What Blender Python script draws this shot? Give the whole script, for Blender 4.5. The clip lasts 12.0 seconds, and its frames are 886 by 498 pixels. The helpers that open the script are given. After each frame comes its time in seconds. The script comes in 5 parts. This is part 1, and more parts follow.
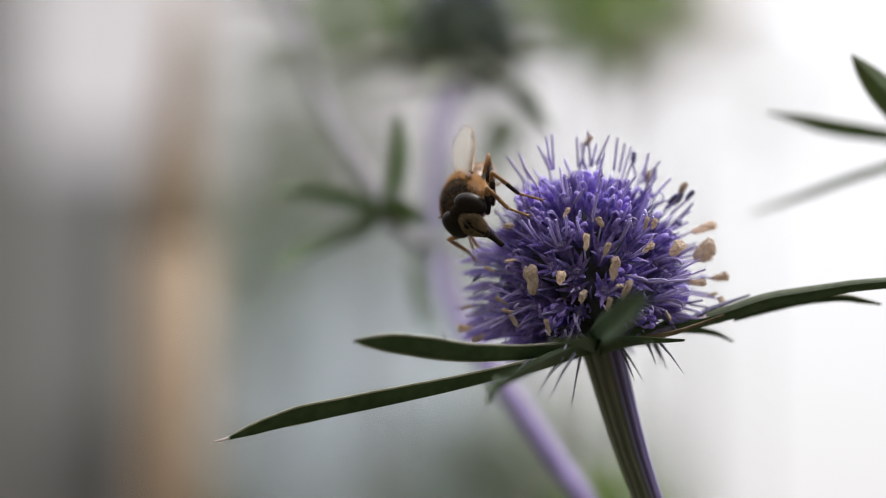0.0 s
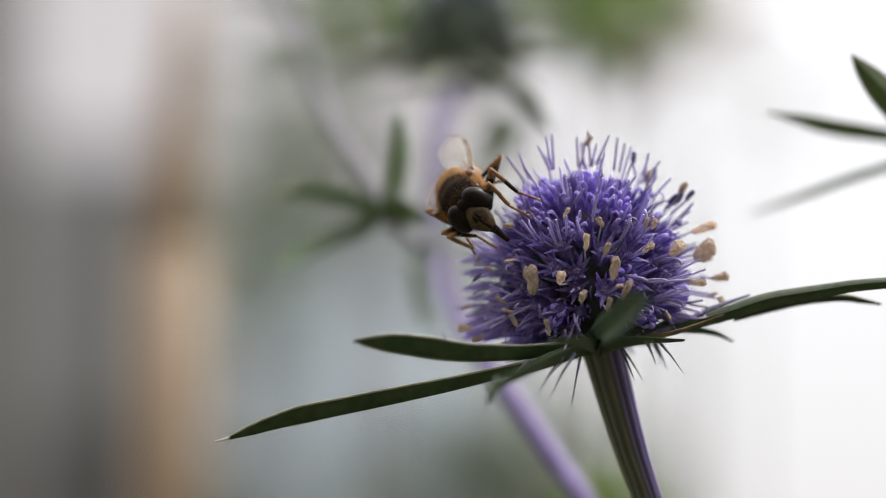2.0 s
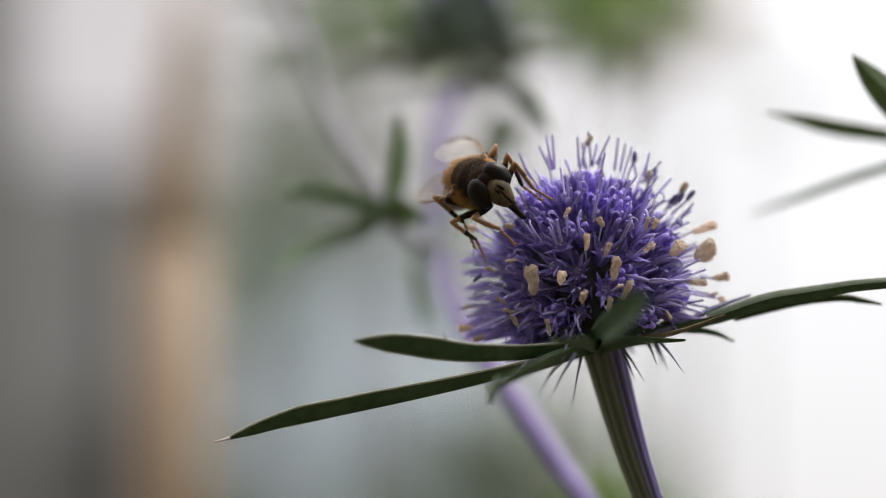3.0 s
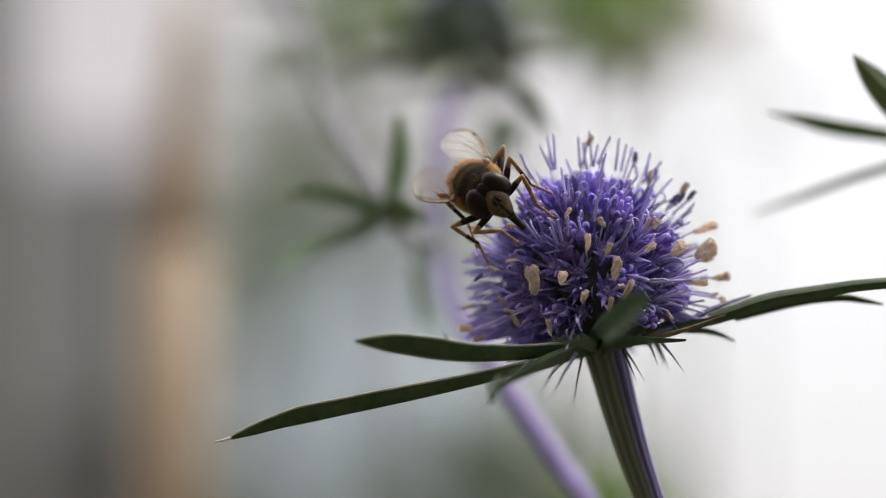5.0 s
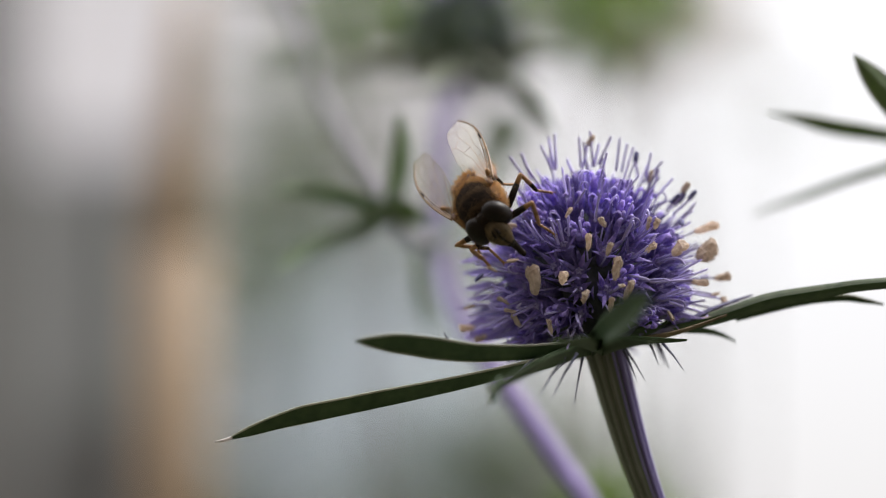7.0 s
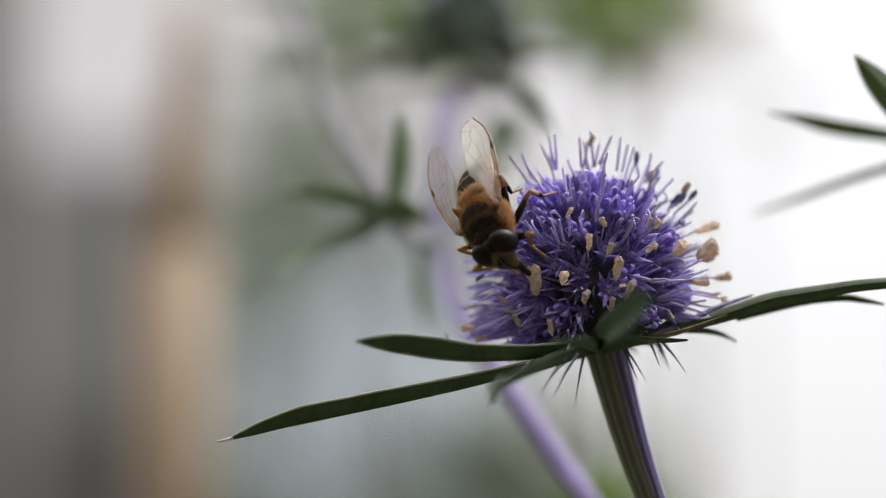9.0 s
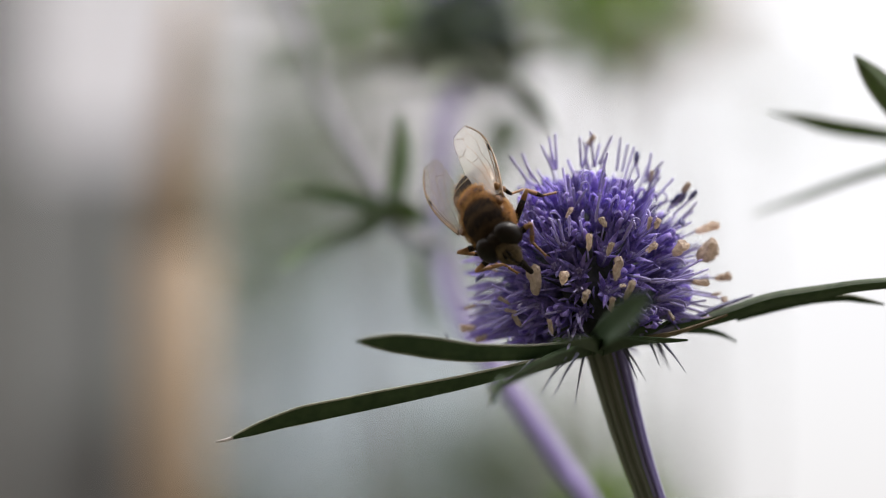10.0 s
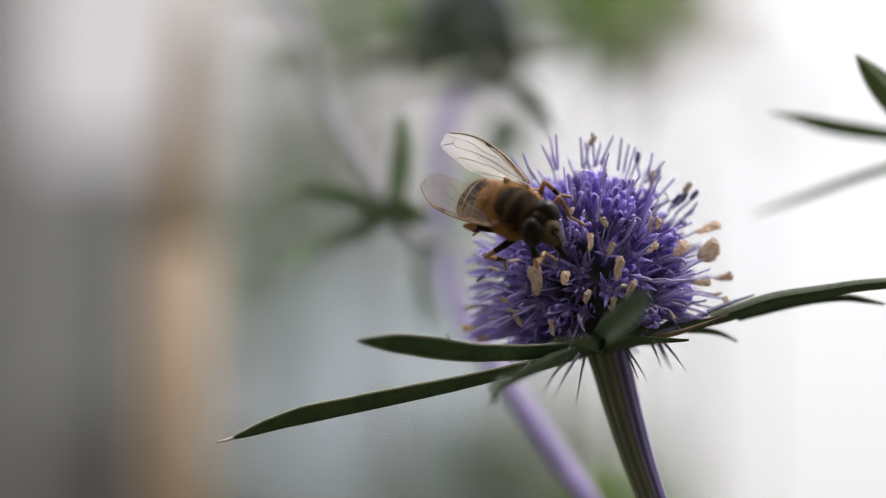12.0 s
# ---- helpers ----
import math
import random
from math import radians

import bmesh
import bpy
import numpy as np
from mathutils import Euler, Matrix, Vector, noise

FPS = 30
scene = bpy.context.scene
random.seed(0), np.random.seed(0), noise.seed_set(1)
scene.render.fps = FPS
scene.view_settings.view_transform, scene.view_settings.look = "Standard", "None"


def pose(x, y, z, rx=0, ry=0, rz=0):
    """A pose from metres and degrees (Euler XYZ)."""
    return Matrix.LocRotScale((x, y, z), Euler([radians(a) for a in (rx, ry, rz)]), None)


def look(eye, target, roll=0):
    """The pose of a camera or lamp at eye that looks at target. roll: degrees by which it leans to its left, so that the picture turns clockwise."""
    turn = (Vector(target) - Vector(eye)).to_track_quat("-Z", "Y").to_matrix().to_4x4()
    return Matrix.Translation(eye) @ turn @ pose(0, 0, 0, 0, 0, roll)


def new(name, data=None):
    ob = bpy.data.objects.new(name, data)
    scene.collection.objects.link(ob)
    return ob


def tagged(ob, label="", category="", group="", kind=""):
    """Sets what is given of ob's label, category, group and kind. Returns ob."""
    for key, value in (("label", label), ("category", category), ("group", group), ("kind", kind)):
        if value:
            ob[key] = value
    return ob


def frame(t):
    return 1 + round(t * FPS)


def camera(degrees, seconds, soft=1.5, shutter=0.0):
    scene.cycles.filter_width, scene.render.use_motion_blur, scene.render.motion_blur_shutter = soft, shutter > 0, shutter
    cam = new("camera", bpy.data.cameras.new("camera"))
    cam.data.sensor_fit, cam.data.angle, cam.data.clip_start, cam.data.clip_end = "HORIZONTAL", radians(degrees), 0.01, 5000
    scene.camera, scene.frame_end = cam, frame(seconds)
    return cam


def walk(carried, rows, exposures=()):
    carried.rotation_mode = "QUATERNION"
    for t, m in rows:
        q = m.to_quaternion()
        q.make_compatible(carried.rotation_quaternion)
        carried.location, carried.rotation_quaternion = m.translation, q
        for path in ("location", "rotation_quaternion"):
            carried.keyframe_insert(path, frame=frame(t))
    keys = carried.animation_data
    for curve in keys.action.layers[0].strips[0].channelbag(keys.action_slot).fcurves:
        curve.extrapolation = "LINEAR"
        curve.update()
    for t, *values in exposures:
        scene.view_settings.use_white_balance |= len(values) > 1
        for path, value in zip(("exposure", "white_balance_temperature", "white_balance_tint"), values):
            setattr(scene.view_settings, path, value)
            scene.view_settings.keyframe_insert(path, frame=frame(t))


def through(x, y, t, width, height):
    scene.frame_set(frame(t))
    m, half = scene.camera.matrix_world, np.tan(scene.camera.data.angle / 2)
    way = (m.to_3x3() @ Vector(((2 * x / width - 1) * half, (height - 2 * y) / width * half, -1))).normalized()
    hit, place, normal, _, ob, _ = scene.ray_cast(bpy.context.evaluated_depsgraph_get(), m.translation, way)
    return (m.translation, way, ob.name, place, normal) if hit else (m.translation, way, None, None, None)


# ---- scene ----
EYE = Vector((0.0, -0.2695, 0.5717))
cam = camera(13.5, 12.0, soft=1.06)
cam.data.dof.use_dof = True
cam.data.dof.focus_distance = 0.2698
cam.data.dof.aperture_fstop = 12.5
cam.data.dof.aperture_blades = 0


def aim(pan):
    """The camera's pose, tipped six degrees up, panned left by that many degrees."""
    return pose(EYE.x, EYE.y, EYE.z, 96, 0, pan)


walk(cam, [(0.0, aim(0)), (2.0, aim(0)), (3.0, aim(0.011)), (5.0, aim(0.024)), (6.0, aim(0.033)), (7.0, aim(0.036)), (9.0, aim(0.046)),
           (9.5, aim(0.042)), (10.0, aim(0.046)), (10.5, aim(0.066)), (11.0, aim(0.064)), (11.5, aim(0.07)), (12.0, aim(0.064))])

# ---- light: a bright overcast sky, the sun soft behind cloud ----
scene.view_settings.exposure = 0.7
scene.view_settings.use_white_balance = True
scene.view_settings.white_balance_temperature, scene.view_settings.white_balance_tint = 6500, 13
SUN_UP, SUN_TURN = radians(56), radians(62)
world = bpy.data.worlds.new("overcast_sky")
scene.world = world
world.use_nodes = True
wn, wl = world.node_tree.nodes, world.node_tree.links
sky = wn.new("ShaderNodeTexSky")
sky.sky_type, sky.sun_disc, sky.sun_elevation, sky.sun_rotation = "NISHITA", False, SUN_UP, SUN_TURN
cloud = wn.new("ShaderNodeMix")
cloud.data_type = "RGBA"
cloud.inputs["Factor"].default_value = 0.93
wl.new(sky.outputs["Color"], cloud.inputs["A"])
# an overcast sky is about three times as bright overhead as at the horizon
sky_way, sky_split, sky_rise, sky_grey = (wn.new("ShaderNode" + k) for k in ("TexCoord", "SeparateXYZ", "MapRange", "CombineColor"))
wl.new(sky_way.outputs["Generated"], sky_split.inputs["Vector"])
wl.new(sky_split.outputs["Z"], sky_rise.inputs["Value"])
sky_rise.inputs["To Min"].default_value, sky_rise.inputs["To Max"].default_value = 5.0, 17.2
for channel in ("Red", "Green", "Blue"):
    wl.new(sky_rise.outputs["Result"], sky_grey.inputs[channel])
wl.new(sky_grey.outputs["Color"], cloud.inputs["B"])
wl.new(cloud.outputs["Result"], wn["Background"].inputs["Color"])
wn["Background"].inputs["Strength"].default_value = 0.1
sun = new("sun", bpy.data.lights.new("sun", "SUN"))
sun.data.energy, sun.data.angle, sun.data.color = 2.0, radians(22), (1.0, 0.96, 0.9)
sun_way = Vector((math.sin(SUN_TURN) * math.cos(SUN_UP), math.cos(SUN_TURN) * math.cos(SUN_UP), math.sin(SUN_UP)))
sun.matrix_world = look(sun_way * 10, (0, 0, 0))

# ---- materials ----
MM = 0.001
O = Vector((0, 0, 0.6))     # the middle of the shot, from which the plants are set out in millimetres


def material(name, base, second, scale, rough=0.6, bump=0.3, through=0.0, through_colour=None, stretch=(1, 1, 1), spread=0.12,
             specular=0.4, metal=0.0, fine=4.0, distance=0.0001, sheen=0.0):
    """A surface of two colours mixed by coarse and fine noise, with relief, some change from piece to piece and, for thin leaves, light through it."""
    m = bpy.data.materials.new(name)
    m.use_nodes = True
    n, l = m.node_tree.nodes, m.node_tree.links
    p = n["Principled BSDF"]
    p.inputs["Roughness"].default_value, p.inputs["Metallic"].default_value = rough, metal
    p.inputs["Specular IOR Level"].default_value = specular
    p.inputs["Sheen Weight"].default_value = sheen
    co, mp = n.new("ShaderNodeTexCoord"), n.new("ShaderNodeMapping")
    mp.inputs["Scale"].default_value = stretch
    l.new(co.outputs["Object"], mp.inputs["Vector"])
    a, b = n.new("ShaderNodeTexNoise"), n.new("ShaderNodeTexNoise")
    for t, s, d in ((a, scale, 3), (b, scale * fine, 5)):
        t.inputs["Scale"].default_value, t.inputs["Detail"].default_value = s, d
        l.new(mp.outputs["Vector"], t.inputs["Vector"])
    add = n.new("ShaderNodeMath")
    add.operation = "MULTIPLY_ADD"
    add.inputs[1].default_value = 0.6
    l.new(a.outputs["Fac"], add.inputs[0])
    half = n.new("ShaderNodeMath")
    half.operation, half.inputs[1].default_value = "MULTIPLY", 0.4
    l.new(b.outputs["Fac"], half.inputs[0])
    l.new(half.outputs[0], add.inputs[2])
    ramp = n.new("ShaderNodeValToRGB")
    ramp.color_ramp.elements[0].position, ramp.color_ramp.elements[1].position = 0.36, 0.64
    ramp.color_ramp.elements[0].color, ramp.color_ramp.elements[1].color = (*base, 1), (*second, 1)
    l.new(add.outputs[0], ramp.inputs["Fac"])
    info, hsv = n.new("ShaderNodeObjectInfo"), n.new("ShaderNodeHueSaturation")
    rng = n.new("ShaderNodeMapRange")
    rng.inputs["To Min"].default_value, rng.inputs["To Max"].default_value = 1 - spread, 1 + spread
    l.new(info.outputs["Random"], rng.inputs["Value"])
    l.new(rng.outputs["Result"], hsv.inputs["Value"])
    l.new(ramp.outputs["Color"], hsv.inputs["Color"])
    l.new(hsv.outputs["Color"], p.inputs["Base Color"])
    if bump:
        bp = n.new("ShaderNodeBump")
        bp.inputs["Strength"].default_value, bp.inputs["Distance"].default_value = bump, distance
        l.new(add.outputs[0], bp.inputs["Height"])
        l.new(bp.outputs["Normal"], p.inputs["Normal"])
    if through:
        tr, mix = n.new("ShaderNodeBsdfTranslucent"), n.new("ShaderNodeMixShader")
        tint = n.new("ShaderNodeMix")
        tint.data_type, tint.blend_type = "RGBA", "MULTIPLY"
        tint.inputs["Factor"].default_value = 1.0
        tint.inputs["B"].default_value = (*(through_colour or (1, 1, 1)), 1)
        l.new(hsv.outputs["Color"], tint.inputs["A"])
        l.new(tint.outputs["Result"], tr.inputs["Color"])
        mix.inputs["Fac"].default_value = through
        l.new(p.outputs["BSDF"], mix.inputs[1])
        l.new(tr.outputs["BSDF"], mix.inputs[2])
        l.new(mix.outputs["Shader"], n["Material Output"].inputs["Surface"])
    return m


def striped(name, stops, axis, low, high, rough=0.6, scale=1500, wobble=0.25, bump=0.2, specular=0.4):
    """A surface whose colours change along one of its own axes, between low and high metres, with an uneven edge."""
    m = material(name, (0.5, 0.5, 0.5), (0.5, 0.5, 0.5), scale, rough, bump, specular=specular, distance=0.00005, spread=0)
    n, l = m.node_tree.nodes, m.node_tree.links
    co = n.new("ShaderNodeTexCoord")
    sep = n.new("ShaderNodeSeparateXYZ")
    l.new(co.outputs["Object"], sep.inputs["Vector"])
    rng = n.new("ShaderNodeMapRange")
    rng.inputs["From Min"].default_value, rng.inputs["From Max"].default_value = low, high
    l.new(sep.outputs[axis], rng.inputs["Value"])
    noise_tex = n.new("ShaderNodeTexNoise")
    noise_tex.inputs["Scale"].default_value = scale
    l.new(co.outputs["Object"], noise_tex.inputs["Vector"])
    off = n.new("ShaderNodeMath")
    off.operation, off.inputs[1].default_value = "SUBTRACT", 0.5
    l.new(noise_tex.outputs["Fac"], off.inputs[0])
    add = n.new("ShaderNodeMath")
    add.operation, add.inputs[1].default_value = "MULTIPLY_ADD", wobble
    l.new(off.outputs[0], add.inputs[0])
    l.new(rng.outputs["Result"], add.inputs[2])
    ramp = n.new("ShaderNodeValToRGB")
    els = ramp.color_ramp.elements
    els[0].position, els[0].color = stops[0][0], (*stops[0][1], 1)
    els[1].position, els[1].color = stops[-1][0], (*stops[-1][1], 1)
    for at_, colour in stops[1:-1]:
        els.new(at_).color = (*colour, 1)
    l.new(add.outputs[0], ramp.inputs["Fac"])
    l.new(ramp.outputs["Color"], n["Hue/Saturation/Value"].inputs["Color"] if "Hue/Saturation/Value" in n else n["Principled BSDF"].inputs["Base Color"])
    return m


PETAL = material("violet_petal", (0.19, 0.145, 0.46), (0.5, 0.4, 0.82), 900, 0.5, 0.2, 0.3, (1.2, 1.0, 1.3), spread=0.3)
SEPAL = material("blue_sepal", (0.14, 0.113, 0.345), (0.36, 0.295, 0.66), 900, 0.5, 0.2, 0.22, (1.1, 1.0, 1.3), spread=0.35)
FILAMENT = material("lilac_filament", (0.38, 0.33, 0.62), (0.6, 0.55, 0.82), 1200, 0.45, 0.1, 0.3, spread=0.3)
ANTHER = material("dark_anther", (0.05, 0.05, 0.13), (0.13, 0.12, 0.28), 2500, 0.6, 0.4)
YOUNG = material("green_young_floret", (0.095, 0.145, 0.09), (0.18, 0.23, 0.175), 900, 0.6, 0.2, 0.2, spread=0.3)
TAN = material("withered_tan", (0.48, 0.385, 0.31), (0.8, 0.7, 0.6), 1500, 0.75, 0.7, 0.55, spread=0.25)
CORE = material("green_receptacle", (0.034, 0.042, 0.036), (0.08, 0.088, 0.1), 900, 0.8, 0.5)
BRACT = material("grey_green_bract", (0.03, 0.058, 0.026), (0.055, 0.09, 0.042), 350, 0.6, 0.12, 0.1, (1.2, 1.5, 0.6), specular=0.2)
# hard margin; part of its paleness is sky light put into the colour
MARGIN = material("lit_pale_margin", (0.36, 0.39, 0.3), (0.54, 0.55, 0.46), 900, 0.5, 0.2, 0.3)
SEPAL_DARK = material("dusky_violet_bract", (0.07, 0.065, 0.15), (0.16, 0.15, 0.27), 700, 0.5, 0.2)
# bract green lightened part way: light painted into the upper face
BRACT_HALF_LIT = material("half_lit_bract_top", (0.06, 0.085, 0.05), (0.12, 0.14, 0.09), 350, 0.5, 0.15, 0.1, (1.2, 1.5, 0.6), specular=0.35)
SPINE = material("bluish_spine", (0.09, 0.1, 0.14), (0.2, 0.2, 0.3), 900, 0.45, 0.2)
RIB_PALE = material("pale_stem_rib", (0.085, 0.095, 0.066), (0.13, 0.138, 0.105), 400, 0.5, 0.2, stretch=(1, 1, 0.2))
RIB_DARK = material("dark_stem_rib", (0.055, 0.066, 0.042), (0.09, 0.1, 0.066), 400, 0.5, 0.2, stretch=(1, 1, 0.2))
PALE_TIP = material("dry_leaf_tip", (0.5, 0.46, 0.44), (0.7, 0.66, 0.64), 900, 0.7, 0.2, 0.3)
# paler copy of the bract green, with light from above in its colour
BRACT_LIT = material("lit_grey_green_bract", (0.11, 0.145, 0.09), (0.19, 0.22, 0.145), 350, 0.55, 0.15, 0.1, (1.2, 1.5, 0.6), specular=0.3)
BRACT_BROWN = material("browned_bract", (0.1, 0.085, 0.05), (0.26, 0.2, 0.13), 260, 0.55, 0.2, 0.15, (1.2, 1.2, 0.7), specular=0.3)
STEM = material("ribbed_green_stem", (0.05, 0.066, 0.038), (0.09, 0.108, 0.066), 260, 0.5, 0.3, stretch=(1, 1, 0.15))
RIB = material("violet_stem_rib", (0.085, 0.07, 0.2), (0.165, 0.14, 0.31), 400, 0.5, 0.2, stretch=(1, 1, 0.2))
VIOLET_STEM = material("violet_stem", (0.148, 0.11, 0.27), (0.22, 0.172, 0.36), 300, 0.5, 0.2, stretch=(1, 1, 0.2))
PALE_STEM = material("grey_violet_stem", (0.105, 0.098, 0.12), (0.165, 0.155, 0.18), 300, 0.5, 0.2, stretch=(1, 1, 0.2))
LEAF = material("fresh_leaf", (0.072, 0.125, 0.026), (0.145, 0.21, 0.048), 60, 0.5, 0.3, 0.35, (1.2, 1.4, 0.5), spread=0.2, distance=0.001)
DULL_LEAF = material("grey_leaf", (0.1, 0.14, 0.08), (0.18, 0.22, 0.14), 60, 0.6, 0.3, 0.3, spread=0.2, distance=0.001)
DRY_LEAF = material("dry_leaf", (0.26, 0.22, 0.15), (0.4, 0.34, 0.24), 60, 0.7, 0.3, 0.4, spread=0.2, distance=0.001)
BARK = material("bark", (0.08, 0.06, 0.045), (0.17, 0.14, 0.11), 120, 0.85, 0.6, stretch=(1, 1, 0.3), distance=0.002)
STAKE = material("tan_bamboo", (0.3, 0.21, 0.13), (0.42, 0.31, 0.2), 60, 0.6, 0.4, stretch=(1, 1, 0.08), distance=0.0005)
WHITE_WALL = material("white_house_render", (0.71, 0.69, 0.715), (0.82, 0.8, 0.83), 2, 0.9, 0.4, distance=0.004, fine=14)
# for the unseen wall that holds back light from the camera side
BLOCKER_BROWN = material("brown_garden_wall", (0.17, 0.14, 0.115), (0.26, 0.22, 0.185), 5, 0.9, 0.5, distance=0.004, fine=9)
PALE_PETAL = material("pale_lilac_petal", (0.3, 0.25, 0.52), (0.52, 0.46, 0.74), 900, 0.5, 0.2, 0.55, (1.05, 1.0, 1.1), spread=0.2)
SIDE_LEAF = material("side_bract", (0.1, 0.15, 0.07), (0.18, 0.24, 0.12), 300, 0.5, 0.2, 0.3, (1.2, 1.4, 0.6))
NODE_LEAF = material("green_shoot_leaf", (0.11, 0.17, 0.085), (0.185, 0.255, 0.14), 300, 0.5, 0.2, 0.28, (1.2, 1.4, 0.6))
RENDER_GREY = material("grey_wall_render", (0.2, 0.206, 0.204), (0.28, 0.287, 0.284), 3, 0.9, 0.5, distance=0.004, fine=12)
DARK_BOARD = material("dark_fence_board", (0.14, 0.14, 0.138), (0.215, 0.215, 0.21), 4, 0.8, 0.5, stretch=(6, 6, 0.5), distance=0.003)
PALE_BOARD = material("pale_blue_board", (0.42, 0.5, 0.56), (0.55, 0.6, 0.64), 3, 0.7, 0.3, distance=0.002, fine=9)
SOIL = material("soil_and_turf", (0.05, 0.06, 0.03), (0.12, 0.1, 0.07), 3, 0.95, 0.8, distance=0.02, fine=14)
EYE_BROWN = material("dark_compound_eye", (0.004, 0.0026, 0.0018), (0.012, 0.0078, 0.005), 3000, 0.36, 0.25, specular=0.15, fine=6, distance=0.00002)
DARK_CUTICLE = material("dark_cuticle", (0.008, 0.006, 0.005), (0.02, 0.014, 0.01), 1500, 0.5, 0.4, specular=0.08, distance=0.00004)
FACE = material("dusted_face", (0.04, 0.028, 0.014), (0.11, 0.078, 0.04), 900, 0.6, 0.4, specular=0.2, distance=0.00004)
LEG_TAN = material("tan_leg", (0.2, 0.1, 0.035), (0.38, 0.21, 0.09), 1500, 0.42, 0.3, distance=0.00003)
HAIR_GOLD = material("golden_hair", (0.4, 0.205, 0.058), (0.7, 0.41, 0.14), 900, 0.5, 0, 0.45)
HAIR_BROWN = material("brown_hair", (0.032, 0.018, 0.009), (0.085, 0.048, 0.021), 900, 0.7, 0, 0.25, specular=0.15)
HAIR_PALE = material("pale_hair", (0.12, 0.085, 0.042), (0.26, 0.19, 0.1), 900, 0.5, 0, 0.3)
SCUTELLUM = material("rusty_shield", (0.1, 0.038, 0.009), (0.2, 0.085, 0.022), 1500, 0.4, 0.3, distance=0.00004)
ABDOMEN_DARK = material("dark_abdomen", (0.01, 0.007, 0.005), (0.03, 0.018, 0.01), 1500, 0.55, 0.3, specular=0.06, distance=0.00004)
ABDOMEN_GOLD = material("orange_abdomen", (0.13, 0.06, 0.016), (0.28, 0.14, 0.042), 1500, 0.35, 0.3, distance=0.00004)
ABDOMEN_BAND = material("pale_abdomen_band", (0.3, 0.22, 0.11), (0.46, 0.35, 0.2), 1500, 0.4, 0.3, distance=0.00004)
HAIR_GREY = material("dusty_hair", (0.1, 0.062, 0.03), (0.2, 0.128, 0.058), 900, 0.6, 0, 0.2, specular=0.15)
GLOSS_BLACK = material("shining_black_face", (0.01, 0.008, 0.006), (0.02, 0.016, 0.012), 1500, 0.35, 0.1, specular=0.22)
COSTA = material("wing_front_vein", (0.1, 0.055, 0.022), (0.3, 0.18, 0.075), 1500, 0.35, 0.1)
VEIN = material("wing_vein", (0.09, 0.055, 0.028), (0.24, 0.155, 0.08), 1500, 0.4, 0.1)
THORAX = striped("banded_thorax", [(0.0, (0.2, 0.08, 0.02)), (0.2, (0.2, 0.085, 0.025)), (0.3, (0.022, 0.012, 0.007)), (0.46, (0.011, 0.007, 0.005)),
                                   (0.55, (0.055, 0.034, 0.018)), (0.64, (0.012, 0.008, 0.006)), (0.74, (0.012, 0.008, 0.006)), (0.82, (0.05, 0.031, 0.016)), (0.9, (0.02, 0.013, 0.008)), (1.0, (0.02, 0.013, 0.009))],
                 "Y", -0.0022, 0.0022, 0.75, 1500, 0.12, specular=0.08)


def wing_membrane():
    m = bpy.data.materials.new("wing_membrane")
    m.use_nodes = True
    n, l = m.node_tree.nodes, m.node_tree.links
    n.remove(n["Principled BSDF"])
    glow, gloss, clear = n.new("ShaderNodeBsdfTranslucent"), n.new("ShaderNodeBsdfGlossy"), n.new("ShaderNodeBsdfTransparent")
    glow.inputs["Color"].default_value = (0.93, 0.87, 0.76, 1)
    gloss.inputs["Color"].default_value, gloss.inputs["Roughness"].default_value = (0.97, 0.94, 0.9, 1), 0.35
    clear.inputs["Color"].default_value = (0.85, 0.815, 0.73, 1)
    tex, rng, bp = n.new("ShaderNodeTexNoise"), n.new("ShaderNodeMapRange"), n.new("ShaderNodeBump")
    tex.inputs["Scale"].default_value = 700
    rng.inputs["To Min"].default_value, rng.inputs["To Max"].default_value = 0.965, 0.91
    l.new(tex.outputs["Fac"], rng.inputs["Value"])
    bp.inputs["Strength"].default_value, bp.inputs["Distance"].default_value = 0.4, 0.00005
    l.new(tex.outputs["Fac"], bp.inputs["Height"])
    l.new(bp.outputs["Normal"], gloss.inputs["Normal"])
    film, both = n.new("ShaderNodeMixShader"), n.new("ShaderNodeMixShader")
    film.inputs["Fac"].default_value = 0.22
    l.new(glow.outputs["BSDF"], film.inputs[1])
    l.new(gloss.outputs["BSDF"], film.inputs[2])
    l.new(rng.outputs["Result"], both.inputs["Fac"])
    l.new(film.outputs["Shader"], both.inputs[1])
    l.new(clear.outputs["BSDF"], both.inputs[2])
    sheen, edge = n.new("ShaderNodeMixShader"), n.new("ShaderNodeLayerWeight")
    edge.inputs["Blend"].default_value = 0.42
    faint = n.new("ShaderNodeMath")
    faint.operation = "MULTIPLY"
    faint.inputs[1].default_value = 0.18
    l.new(edge.outputs["Fresnel"], faint.inputs[0])
    l.new(faint.outputs["Value"], sheen.inputs["Fac"])
    l.new(both.outputs["Shader"], sheen.inputs[1])
    l.new(gloss.outputs["BSDF"], sheen.inputs[2])
    l.new(sheen.outputs["Shader"], n["Material Output"].inputs["Surface"])
    return m


MEMBRANE = wing_membrane()


